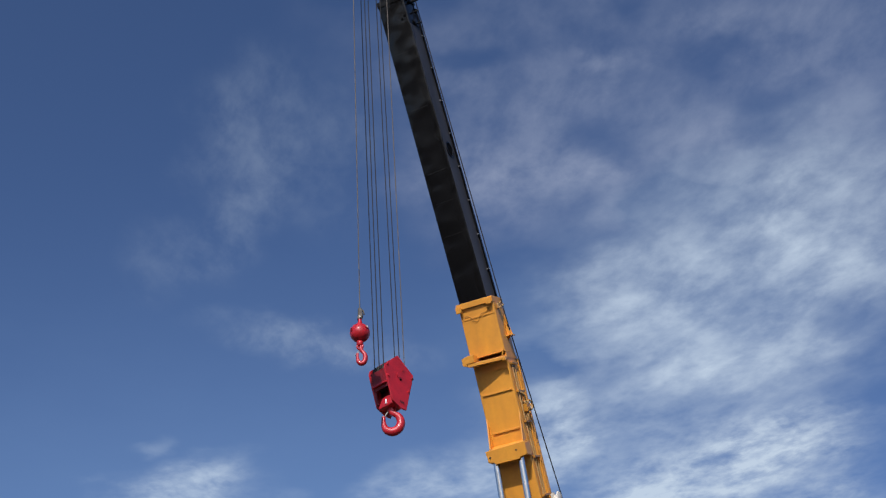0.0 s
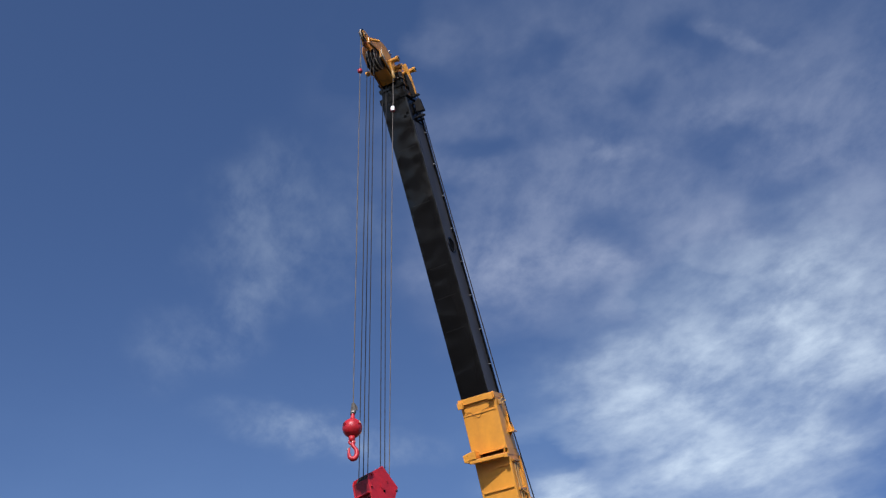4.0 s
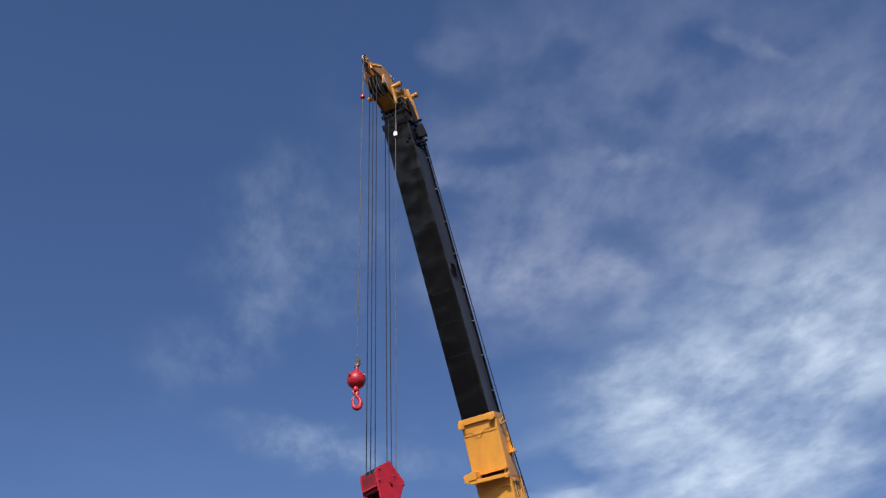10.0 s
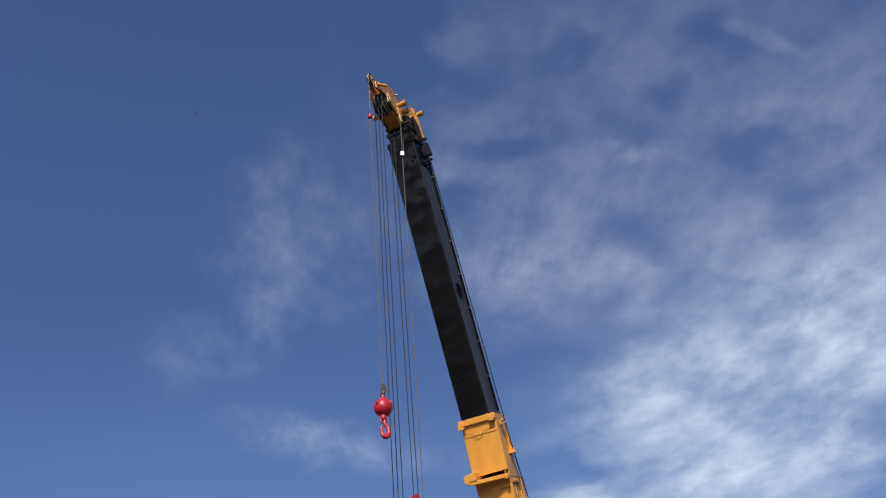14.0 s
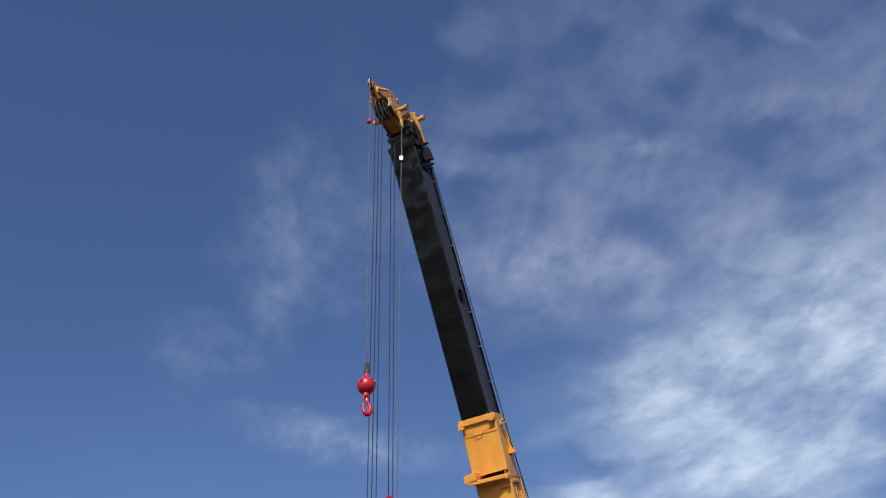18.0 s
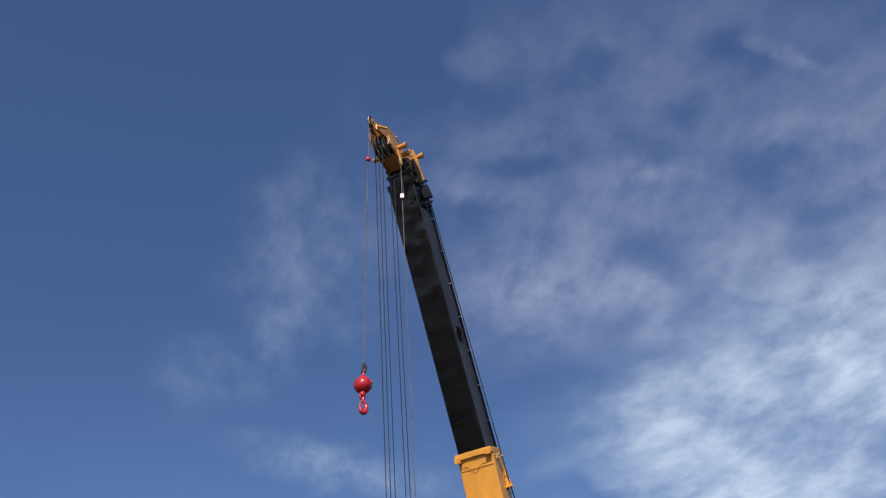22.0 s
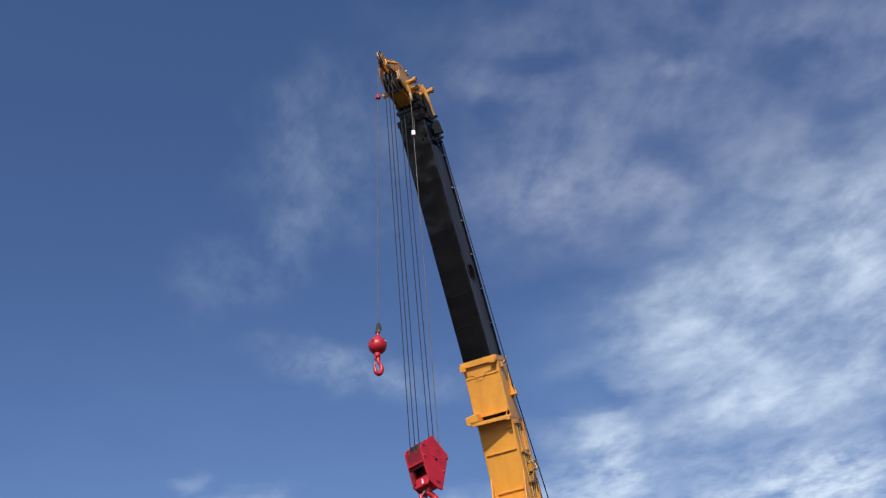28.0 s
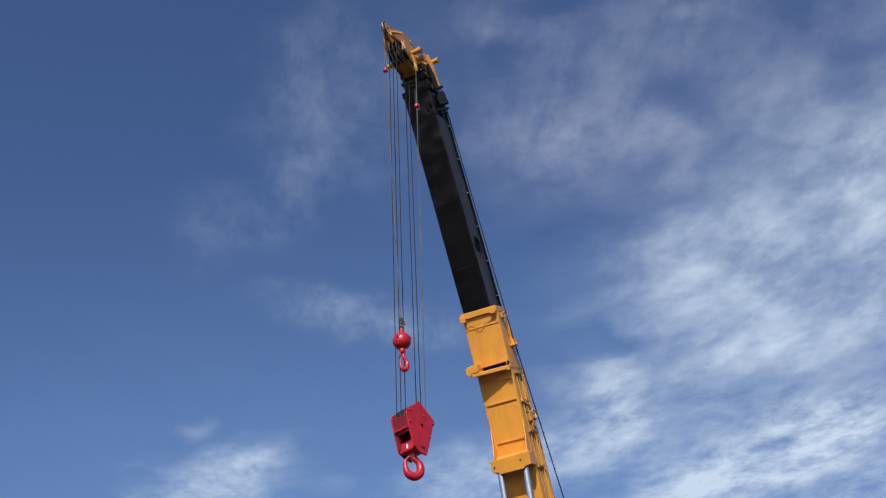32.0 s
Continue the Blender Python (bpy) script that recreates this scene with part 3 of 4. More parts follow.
# box and plates on the side near the end
bm = B()
plate(bm, [(0.43, 6.74), (0.445, 6.97), (0.56, 7.05), (0.585, 7.03), (0.62, 6.74), (0.605, 6.71)], 0.33, 0.44, "y", 0.012)
sbox = part("junction_box", bm, M_MATTE, tip)
for x0, x1, z in ((0.40, 0.60, 7.12), (0.40, 0.60, 6.60)):
    bm = B()
    box(bm, x0, x1, 0.34, 0.42, z, z + 0.035, 0.005)
    part("box_bracket", bm, M_MATTE, sbox)
bm = B()
plate(bm, [(0.40, 7.03), (0.40, 6.95), (0.47, 6.93), (0.48, 6.97)], 0.36, 0.40, "y", 0.004)
part("box_bracket", bm, M_MATTE, sbox)
bm = B()
lathe(bm, [(0.06, 0.433), (0.10, 0.437), (0.10, 0.450), (0.06, 0.454)], 20, "x", (0, 0.36, 6.55))
part("side_boss", bm, M_BLACK, tele, smooth=40)

# ---- boom head ----
HEAD_FAR = [(0.78, 7.45), (0.70, 8.00), (0.30, 8.27), (-0.10, 8.38), (-0.39, 8.40), (-0.62, 8.27), (-0.70, 8.08), (-0.65, 7.94), (-0.60, 7.80), (-0.38, 7.68), (-0.02, 7.46)]
HEAD_NEAR = [(0.46, 7.66), (0.56, 7.96), (0.26, 8.13), (0.04, 8.30), (-0.17, 8.28), (-0.46, 8.14), (-0.51, 7.94), (-0.34, 7.84), (0.00, 7.71), (0.28, 7.62)]
for x0, x1, outline in ((-0.125, -0.100, HEAD_FAR), (0.205, 0.235, HEAD_NEAR)):
    bm = B()
    plate(bm, outline, x0, x1, "x", 0.006)
    # far plate takes the brown that has its shade painted in
    part("head_plate", bm, M_HEADSHADE if x0 < 0 else M_HEAD, tip)
    bm = B()
    lathe(bm, [(0.13, -0.012), (0.13, 0.0), (0.115, 0.004)], 24, "x", (x1 + 0.012, -0.30, 7.98) if x1 > 0 else (x0, -0.30, 7.98))
    part("bearing_boss", bm, M_HEAD, tip, smooth=40)
bm = B()
plate(bm, [(0.69, 7.98), (0.30, 8.25), (-0.10, 8.38), (-0.10, 8.35), (0.28, 8.22), (0.66, 7.96)], -0.098, 0.203, "x", 0.004)
part("head_cover", bm, M_HEADSHADE, tip)
bm = B()
plate(bm, [(0.08, 7.50), (-0.30, 7.74), (-0.28, 7.78), (0.10, 7.54)], -0.098, 0.203, "x", 0.004)
part("head_throat", bm, M_ARM, tip)


def sheave(bm, r, w, x, y, z):
    g = w / 2
    lathe(bm, [(r * 0.25, -g * 1.1), (r * 0.55, -g * 0.9), (r * 0.86, -g * 0.8), (r, -g), (r, -g * 0.8), (r * 0.86, -g * 0.25), (r * 0.86, g * 0.25),
               (r, g * 0.8), (r, g), (r * 0.86, g * 0.8), (r * 0.55, g * 0.9), (r * 0.25, g * 1.1)], 32, "x", (x, y, z))
    return bm


for i in range(3):
    bm = B()
    sheave(bm, 0.26, 0.078, -0.035 + 0.085 * i, -0.42, 7.96)
    part("sheave", bm, M_SHEAVE, tip, smooth=50)
bm = B()
rod(bm, (-0.16, -0.42, 7.96), (0.265, -0.42, 7.96), 0.05, 18)
part("sheave_pin", bm, M_STEEL, tip, smooth=40)
for i in range(3):
    bm = B()
    sweep(bm, [(-0.035 + 0.085 * i, -0.42 + 0.238 * math.cos(a), 7.96 + 0.238 * math.sin(a)) for a in (2 * math.pi * k / 40 for k in range(41))], 0.016, 8, caps=False)
    part("rope_wrap", bm, M_WRAP, tip, smooth=60)
# nose with the single sheave
NOSE = [(0.00, 8.22), (-0.40, 8.28), (-0.80, 8.39), (-1.00, 8.46), (-1.11, 8.39), (-1.10, 8.25), (-0.99, 8.17), (-0.60, 8.05), (-0.30, 8.08)]
for x0, x1 in ((0.060, 0.072), (0.148, 0.160)):
    bm = B()
    plate(bm, NOSE, x0, x1, "x", 0.006)
    part("nose_plate", bm, M_ARM, tip)
bm = B()
sheave(bm, 0.135, 0.070, 0.11, -1.01, 8.34)
part("nose_sheave", bm, M_SHEAVE, tip, smooth=50)
bm = B()
sweep(bm, [(0.11, -1.01 + 0.124 * math.cos(a), 8.34 + 0.124 * math.sin(a)) for a in (2 * math.pi * k / 40 for k in range(41))], 0.014, 8, caps=False)
part("rope_wrap", bm, M_WRAP, tip, smooth=60)
bm = B()
rod(bm, (0.04, -1.01, 8.34), (0.18, -1.01, 8.34), 0.032, 14)
part("nose_pin", bm, M_STEEL, tip, smooth=40)
ARM = [(-0.98, 8.13), (-0.94, 8.29), (-0.49, 8.43), (-0.05, 8.50), (0.17, 8.45), (0.33, 8.31), (0.37, 8.13), (0.05, 8.05), (-0.38, 8.11), (-0.55, 8.14)]
bm = B()
plate(bm, ARM, 0.165, 0.197, "x", 0.008)
arm = part("nose_arm", bm, M_ARM, tip)
bm = B()
plate(bm, [(y, z) for y, z in ARM if y < 0.2], 0.020, 0.050, "x", 0.008)
part("arm_side", bm, M_ARM, arm)
bm = B()
plate(bm, [(-0.70, 8.18), (-0.66, 8.32), (-0.10, 8.46), (0.10, 8.42), (0.03, 8.10), (-0.38, 8.14)], 0.052, 0.058, "x", 0.0)
part("arm_box", bm, M_ARM, arm)
# added bar that catches the sun, in place of the highlight on the arm
bm = B()
rod(bm, (0.185, -0.872, 8.252), (0.350, -0.716, 8.194), 0.030, 14)
part("highlight_bar", bm, M_YELLOW, arm, "yellow bar added for the bright strip on the nose arm", smooth=50)
bm = B()
box(bm, -0.03, 0.203, -0.475, -0.455, 8.17, 8.32, 0.006)
part("front_web", bm, M_HEADSHADE, tip)
# jib pins on the side of the head
for y, z, x1, r in ((0.01, 7.99, 0.46, 0.066), (0.14, 7.85, 0.43, 0.062), (0.42, 7.78, 0.655, 0.060)):
    bm = B()
    lathe(bm, [(r * 0.9, 0.236), (r * 0.9, x1 - 0.05), (r * 1.15, x1 - 0.045), (r * 1.15, x1), (r * 0.6, x1 + 0.006)], 20, "x", (0, y, z))
    pin = part("jib_pin", bm, M_HEAD, tip, smooth=40)
    bm = B()
    rod(bm, (x1 + 0.007, y, z), (x1 + 0.012, y, z), r * 0.55, 14)
    part("pin_bore", bm, M_GREASE, pin)
bm = B()
plate(bm, [(0.08, 7.74), (0.20, 7.95), (0.46, 7.92), (0.50, 7.70)], 0.237, 0.335, "x", 0.012)
part("pin_bracket", bm, M_HEAD, tip)
bm = B()
plate(bm, [(0.43, 7.97), (0.49, 7.97), (0.510, 7.80), (0.540, 7.60), (0.552, 7.16), (0.520, 7.16), (0.504, 7.46), (0.468, 7.66), (0.42, 7.82)], 0.34, 0.39, "y", 0.008)
part("side_strut", bm, M_HEAD, tip)
bm = B()
plate(bm, [(0.36, 7.84), (0.36, 8.00), (0.40, 8.04), (0.44, 8.00), (0.45, 7.84)], 0.375, 0.400, "x", 0.006)
part("pin_tab", bm, M_HEAD, tip)
# slack cable of the limit switch, looped below the near plate
bm = B()
sweep(bm, [(0.255, -0.44, 8.14), (0.265, -0.50, 8.02), (0.27, -0.46, 7.88), (0.265, -0.34, 7.76), (0.26, -0.20, 7.68), (0.255, -0.10, 7.72)], 0.011, 8)
part("slack_cable", bm, M_WRAP, tip, "pale slack cable", smooth=60)
for y, z in ((-0.02, 8.30), (0.04, 8.24)):
    bm = B()
    rod(bm, (0.198, y + 0.24, z + 0.06), (0.235, y + 0.26, z + 0.07), 0.020, 10)
    part("cable_clamp", bm, M_STEEL, arm, "bright steel cable clamp")
bm = B()
plate(bm, [(0.402, 7.12), (0.515, 7.17), (0.496, 7.46), (0.460, 7.65), (0.402, 7.78)], 0.35, 0.382, "y", 0.005)
part("strut_web", bm, M_MATTE, tip)
bm = B()
plate(bm, [(-0.42, 7.72), (-0.34, 7.84), (-0.24, 7.78), (-0.30, 7.68)], -0.17, -0.127, "x", 0.01)
part("small_lug", bm, M_YELLOW, tip)
bm = B()
lathe(bm, [(0.03, -0.28), (0.055, -0.275), (0.06, -0.20), (0.04, -0.19), (0.04, -0.13)], 16, "x", (0, -0.34, 7.75))
part("lug_pin", bm, M_YELLOW, tip, smooth=40)
# rope anchor at the side of the head
bm = B()
box(bm, 0.282, 0.33, -0.24, -0.12, 7.62, 7.86, 0.01)
anchor = part("rope_anchor", bm, M_HEAD, tip)
bm = B()
lathe(bm, [(0.018, -0.02), (0.034, 0.0), (0.034, 0.14), (0.018, 0.18)], 12, "z", (0.315, -0.26, 7.45))
part("anchor_socket", bm, M_PIPE, anchor, smooth=50)

# ---- hook block ----


def hook_curve(scale, wide=1.0):
    """Points and radii of a crane hook, from its shank down and round to the tip."""
    pts, rad = [(0, 0, 0.30), (0, 0, 0.20), (0.012, 0, 0.145)], [0.056, 0.060, 0.064]
    for i in range(17):
        a = radians(60 - 272 * i / 16)
        grow = math.sin(math.pi * min(1.0, i / 14)) ** 0.8
        x, z = 0.155 * math.cos(a), 0.185 * math.sin(a) + 0.016 * max(0, i - 12)
        if i > 14:  # straight upper end of the point
            x, z = -0.150, 0.038 + 0.052 * (i - 14)
        pts.append((wide * (x + 0.008), 0, z - 0.070))
        rad.append(0.056 + 0.030 * grow - 0.022 * max(0, i - 11) / 5)
    return [(x * scale, y * scale, z * scale) for x, y, z in pts], [r * scale for r in rad]


block = empty("hook_block")
tagged(block, "red steel hook block with cheek plates, hanging on six ropes", "hook block")
# local: x along the sheave pin, y across the cheek plates, z up; the origin is the top of the near cheek plate
CHEEK = [(0.0, 0.03), (0.37, -0.245), (0.365, -0.285), (0.148, -0.995), (0.02, -0.995), (-0.175, -0.905), (-0.33, -0.325), (-0.31, -0.24)]
for x0, x1 in ((-0.032, 0.0), (-0.40, -0.368)):
    bm = B()
    plate(bm, CHEEK, x0, x1, "x", 0.008)
    part("cheek_plate", bm, M_RED, block)
for y, z, r in ((0.04, -0.445, 0.019), (-0.26, -0.24, 0.018), (0.21, -0.62, 0.018), (-0.26, -0.46, 0.020), (0.33, -0.33, 0.022), (0.10, -0.24, 0.012)):
    bm = B()
    lathe(bm, [(r * 1.1, 0.001), (r, 0.018), (r * 0.7, 0.024)], 14, "x", (0, y, z))
    # the bolt of r 0.019 is blackened to show as a hole
    part("bolt", bm, M_HOLE if r == 0.019 else M_DARKRED if r > 0.021 else M_RED, block, smooth=50)
bm = B()
plate(bm, [(0.00, -0.85), (0.10, -0.86), (0.09, -0.91), (0.00, -0.89)], 0.001, 0.005, "x", 0)
part("rating_plate", bm, M_DARKRED, block)
# spacers across the front and back
def across(name, y0, z0, y1, z1, t, material):
    w = (Vector((y1, z1)) - Vector((y0, z0))).normalized() * 1.0
    k = Vector((-w[1], w[0])) * t
    b2 = B()
    plate(b2, [(y0, z0), (y1, z1), (y1 + k[0], z1 + k[1]), (y0 + k[0], z0 + k[1])], -0.366, -0.034, "x", 0.004)
    return part(name, b2, material, block)


# guard and post below carry their shade in the darker red
across("front_guard", -0.322, -0.32, -0.238, -0.630, 0.02, M_REDSHADE)
across("front_ledge", -0.235, -0.575, -0.302, -0.585, -0.03, M_RED)
bm = B()
plate(bm, [(-0.255, -0.65), (-0.19, -0.65), (-0.15, -0.87), (-0.19, -0.87)], -0.366, -0.315, "x", 0.006)
part("front_post", bm, M_REDSHADE, block)
across("back_guard", 0.357, -0.33, 0.15, -0.89, -0.02, M_RED)
across("inner_web", -0.08, -0.56, -0.06, -0.90, 0.02, M_DARKRED)
for i in range(3):
    bm = B()
    sheave(bm, 0.27, 0.085, -0.090 - 0.110 * i, -0.01, -0.33)
    part("sheave", bm, M_GREASE, block, smooth=50)
bm = B()
rod(bm, (-0.41, 0.0, -0.37), (0.008, 0.0, -0.37), 0.046, 18)
part("sheave_pin", bm, M_RED, block, smooth=40)
bm = B()
box(bm, -0.366, -0.034, -0.17, 0.13, -0.945, -0.765, 0.03)
trunnion = part("trunnion", bm, M_RED, block)
# glint of the nut, painted as a small white patch
bm = B()
box(bm, -0.178, -0.142, -0.184, -0.172, -0.91, -0.82, 0.006)
part("nut_glint", bm, M_FACE, trunnion, "small white patch for the glint on the hook nut")
bm = B()
lathe(bm, [(0.050, -1.02), (0.062, -0.97), (0.058, -0.88), (0.058, -0.82), (0.045, -0.79)], 20, "z", (-0.175, -0.015, 0))
part("swivel_nut", bm, M_RED, block, smooth=40)
HOOK_AT = pose(-0.195, -0.028, -1.148)
hp, hr = hook_curve(0.91, 1.05)
bm = B()
sweep(bm, hp, hr, 16)
hook = part("hook", bm, M_RED, block, "red forged crane hook", HOOK_AT @ pose(0, 0, 0, 0, 0, 38), 60)
bm = B()
sweep(bm, [(-0.035, 0, 0.17), (-0.075, 0, 0.12), (-0.13, 0, 0.045)], [0.014, 0.020, 0.014], 8)
part("safety_latch", bm, M_STEEL, hook, "bright steel safety latch", smooth=60)

# ---- headache ball ----
ball = empty("overhaul_ball")
tagged(ball, "round red overhaul ball with swivel hook on a single rope", "hook ball")
bm = B()
lathe(bm, [(0.02, 0.172)] + [(0.168 * math.sin(radians(a)), 0.168 * math.cos(radians(a))) for a in range(12, 172, 8)] + [(0.02, -0.168)], 36)
part("ball_body", bm, M_RED, ball, smooth=60)
bm = B()
lathe(bm, [(0.05, 0.15), (0.042, 0.19), (0.030, 0.24), (0.030, 0.29)], 18)
part("ball_neck", bm, M_RED, ball, smooth=50)
for ang, up, m in ((220, 0.02, M_RED), (318, 0.05, M_WHITE), (90, 0.03, M_RED), (40, 0.04, M_RED)):
    bm = B()
    a = radians(ang)
    w = Vector((math.cos(a), math.sin(a), up / 0.16)).normalized()
    rod(bm, w * 0.150, w * 0.178, 0.040, 18, 0.034)
    stud = part("ball_stud", bm, M_RED, ball, smooth=40)
    bm = B()
    rod(bm, w * 0.1785, w * 0.183, 0.020, 14)
    part("stud_cap", bm, M_DARKRED if m is M_RED else m, stud)
bm = B()
plate(bm, [(-0.045, 0.26), (0.035, 0.27), (0.055, 0.34), (0.042, 0.46), (0.01, 0.50), (-0.03, 0.48), (-0.035, 0.36)], -0.03, 0.03, "y", 0.012)
socket = part("rope_socket", bm, M_GREASE, ball, "greasy steel wedge socket")
bm = B()
rod(bm, (0.0, -0.05, 0.30), (0.0, 0.05, 0.30), 0.018, 10)
part("socket_pin", bm, M_STEEL, socket)
bm = B()
sweep(bm, [(0.03, 0, 0.46), (0.06, 0, 0.43), (0.07, 0, 0.36)], 0.012, 8)
part("rope_tail", bm, M_ROPEGREY, socket, smooth=60)
bm = B()
lathe(bm, [(0.03, -0.15), (0.055, -0.17), (0.058, -0.22), (0.04, -0.25)], 18)
part("swivel", bm, M_RED, ball, smooth=50)
bm = B()
sweep(bm, [(0.045 * math.cos(a), 0.0, -0.265 + 0.05 * math.sin(a)) for a in (2 * math.pi * i / 20 for i in range(21))], 0.018, 10, caps=False)
part("eye", bm, M_RED, ball, smooth=60)
hp, hr = hook_curve(0.60, 0.72)
bm = B()
sweep(bm, hp, [r * 0.85 for r in hr], 14)
bhook = part("hook", bm, M_RED, ball, "small red forged hook", pose(0.02, 0.0, -0.435, 0, 0, 4), 60)
bm = B()
sweep(bm, [(-0.03, 0, 0.10), (-0.06, 0, 0.05), (-0.10, 0, 0.0)], [0.008, 0.010, 0.008], 8)
part("safety_latch", bm, M_STEEL, bhook, "bright steel safety latch", smooth=60)

# ---- ropes ----


def rope_strand(length, r):
    """A laid rope: a bar with six twisting ridges."""
    b2 = B()
    sides, steps = 12, max(8, int(length / 0.12))
    rings = []
    for k in range(steps + 1):
        z = -length * k / steps
        tw = k * 0.52
        rings.append([b2.verts.new((r * (1 + 0.10 * (-1) ** j) * math.cos(2 * math.pi * j / sides + tw),
                                    r * (1 + 0.10 * (-1) ** j) * math.sin(2 * math.pi * j / sides + tw), z)) for j in range(sides)])
    for a, b in zip(rings, rings[1:]):
        for j in range(sides):
            b2.faces.new((a[j], a[(j + 1) % sides], b[(j + 1) % sides], b[j]))
    b2.faces.new(rings[0])
    b2.faces.new(rings[-1][::-1])
    return b2


ROPES = []


def hoist_rope(label, r, upper, lower, material, top, foot):
    """A rope that hangs from the point top of the boom head to the point foot of its load; its lower strand runs in the line of the upper one."""
    ob = empty("hoist_rope")
    tagged(ob, label, "wire rope", group="hoist ropes")
    part("upper_strand", rope_strand(upper, r), material, ob, smooth=60)
    b2 = rope_strand(lower, r * 0.97)
    bmesh.ops.translate(b2, verts=b2.verts, vec=(0, 0, lower))
    low = part("lower_strand", b2, material, ob, smooth=60)
    ROPES.append((ob, low, Vector(top), Vector(foot)))
    return ob


# places on the head (its own axes) and on the block
for i in range(3):
    hoist_rope("dark greased steel wire rope of the hook block", 0.0082, 6.6, 6.6, M_ROPE,
               (-0.035 + 0.085 * i, -0.68, 7.96), (-0.310 + 0.110 * i, -0.262, -0.33))
for i in range(3):
    last = i == 2
    hoist_rope("pale dead-end wire rope of the hook block" if last else "dark greased steel wire rope of the hook block", 0.0082, 6.6, 6.6,
               M_ROPEGREY if last else M_ROPE, ((-0.065, 0.035, 0.295)[i], (-0.05, -0.05, -0.26)[i], (7.45, 7.5, 7.46)[i]),
               (-0.310 + 0.110 * i, 0.248, -0.33))
hoist_rope("pale wire rope of the overhaul ball", 0.0085, 6.4, 6.4, M_ROPEGREY, (0.11, -1.135, 8.32), (0.0, 0.0, 0.48))

# weights of the two hoist-limit switches, hanging on the ropes
def limit_weight(face):
    ob = empty("limit_weight")
    b2 = B()
    lathe(b2, [(0.02, 0.048), (0.042, 0.042), (0.052, 0.02), (0.052, -0.03), (0.042, -0.048), (0.02, -0.052)], 20)
    part("weight_body", b2, M_RED, ob, smooth=45)
    if face:
        b2 = B()
        box(b2, -0.040, 0.040, -0.062, -0.042, -0.072, 0.050, 0.008)
        part("weight_face", b2, face, ob)
    b2 = B()
    rod(b2, (0.03, 0, 0.05), (0.025, 0, 0.50), 0.004, 6)
    part("weight_chain", b2, M_STEEL, ob)
    return ob


weights = []
for lab, face in (("small red limit weight round the ball's rope", None), ("small limit weight, red with a white face, on the dead-end rope", M_FACE)):
    weights.append(tagged(limit_weight(face), lab, "limit weight", group="hoist limit weights"))

# hoist rope: from the head along the boom's back to a guide on the base section, and from there to the winch
GUIDE = BASE @ Vector((0.512, 0.50, -0.62))
WINCH_END = BASE @ Vector((0.29, 4.89, -16.5))
winch_rope = empty("winch_rope", Matrix.Translation(WINCH_END))
tagged(winch_rope, "taut black wire rope running behind the boom to the winch", "wire rope")
winch_upper = part("upper_strand", rope_strand(6.4, 0.011), M_ROPE, winch_rope, smooth=60)
winch_middle = part("middle_strand", rope_strand(5.4, 0.0108), M_ROPE, winch_rope, smooth=60)
part("lower_strand", rope_strand((GUIDE - WINCH_END).length, 0.012), M_ROPE, winch_rope, smooth=60,
     at=Matrix.Translation(GUIDE - WINCH_END) @ (GUIDE - WINCH_END).to_track_quat("Z", "Y").to_matrix().to_4x4())
bm = B()
lathe(bm, [(0.2, -0.5), (0.42, -0.48), (0.42, -0.44), (0.26, -0.42), (0.26, 0.42), (0.42, 0.44), (0.42, 0.48), (0.2, 0.5)], 28, "x")
winch = part("winch_drum", bm, M_STEEL, crane, at=TO_CRANE @ Matrix.Translation(WINCH_END) @ pose(0, 0, -0.26, 0, 0, -22), smooth=40)
bm = B()
box(bm, -0.6, 0.6, -0.9, 0.6, 0.0, WINCH_END.z - 1.6, 0.05)
part("winch_mount", bm, M_YELLOW, crane, at=TO_CRANE @ Matrix.Translation((WINCH_END.x, WINCH_END.y, 1.2)) @ pose(0, 0, 0, 0, 0, -22))


# ---- bird ----
bird = empty("bird")
tagged(bird, "small dark bird in flight far off in the sky", "bird")
bm = B()
lathe(bm, [(0.004, -0.09), (0.018, -0.06), (0.032, -0.01), (0.030, 0.03), (0.020, 0.065), (0.016, 0.08), (0.004, 0.10)], 12, "x")
part("body", bm, M_RUBBER, bird, smooth=60)
for side in (-1, 1):
    bm = B()
    plate(bm, [(0.035, 0.02 * side), (0.05, 0.09 * side), (0.015, 0.17 * side), (-0.02, 0.10 * side), (-0.025, 0.02 * side)], 0.004, 0.010, "z", 0.0)
    part("wing", bm, M_RUBBER, bird, at=pose(0, 0, 0, 24 * side, 0, 0))
bm = B()
plate(bm, [(-0.07, 0.008), (-0.07, -0.008), (-0.14, -0.025), (-0.14, 0.025)], -0.003, 0.003, "z", 0.0)
part("tail", bm, M_RUBBER, bird)


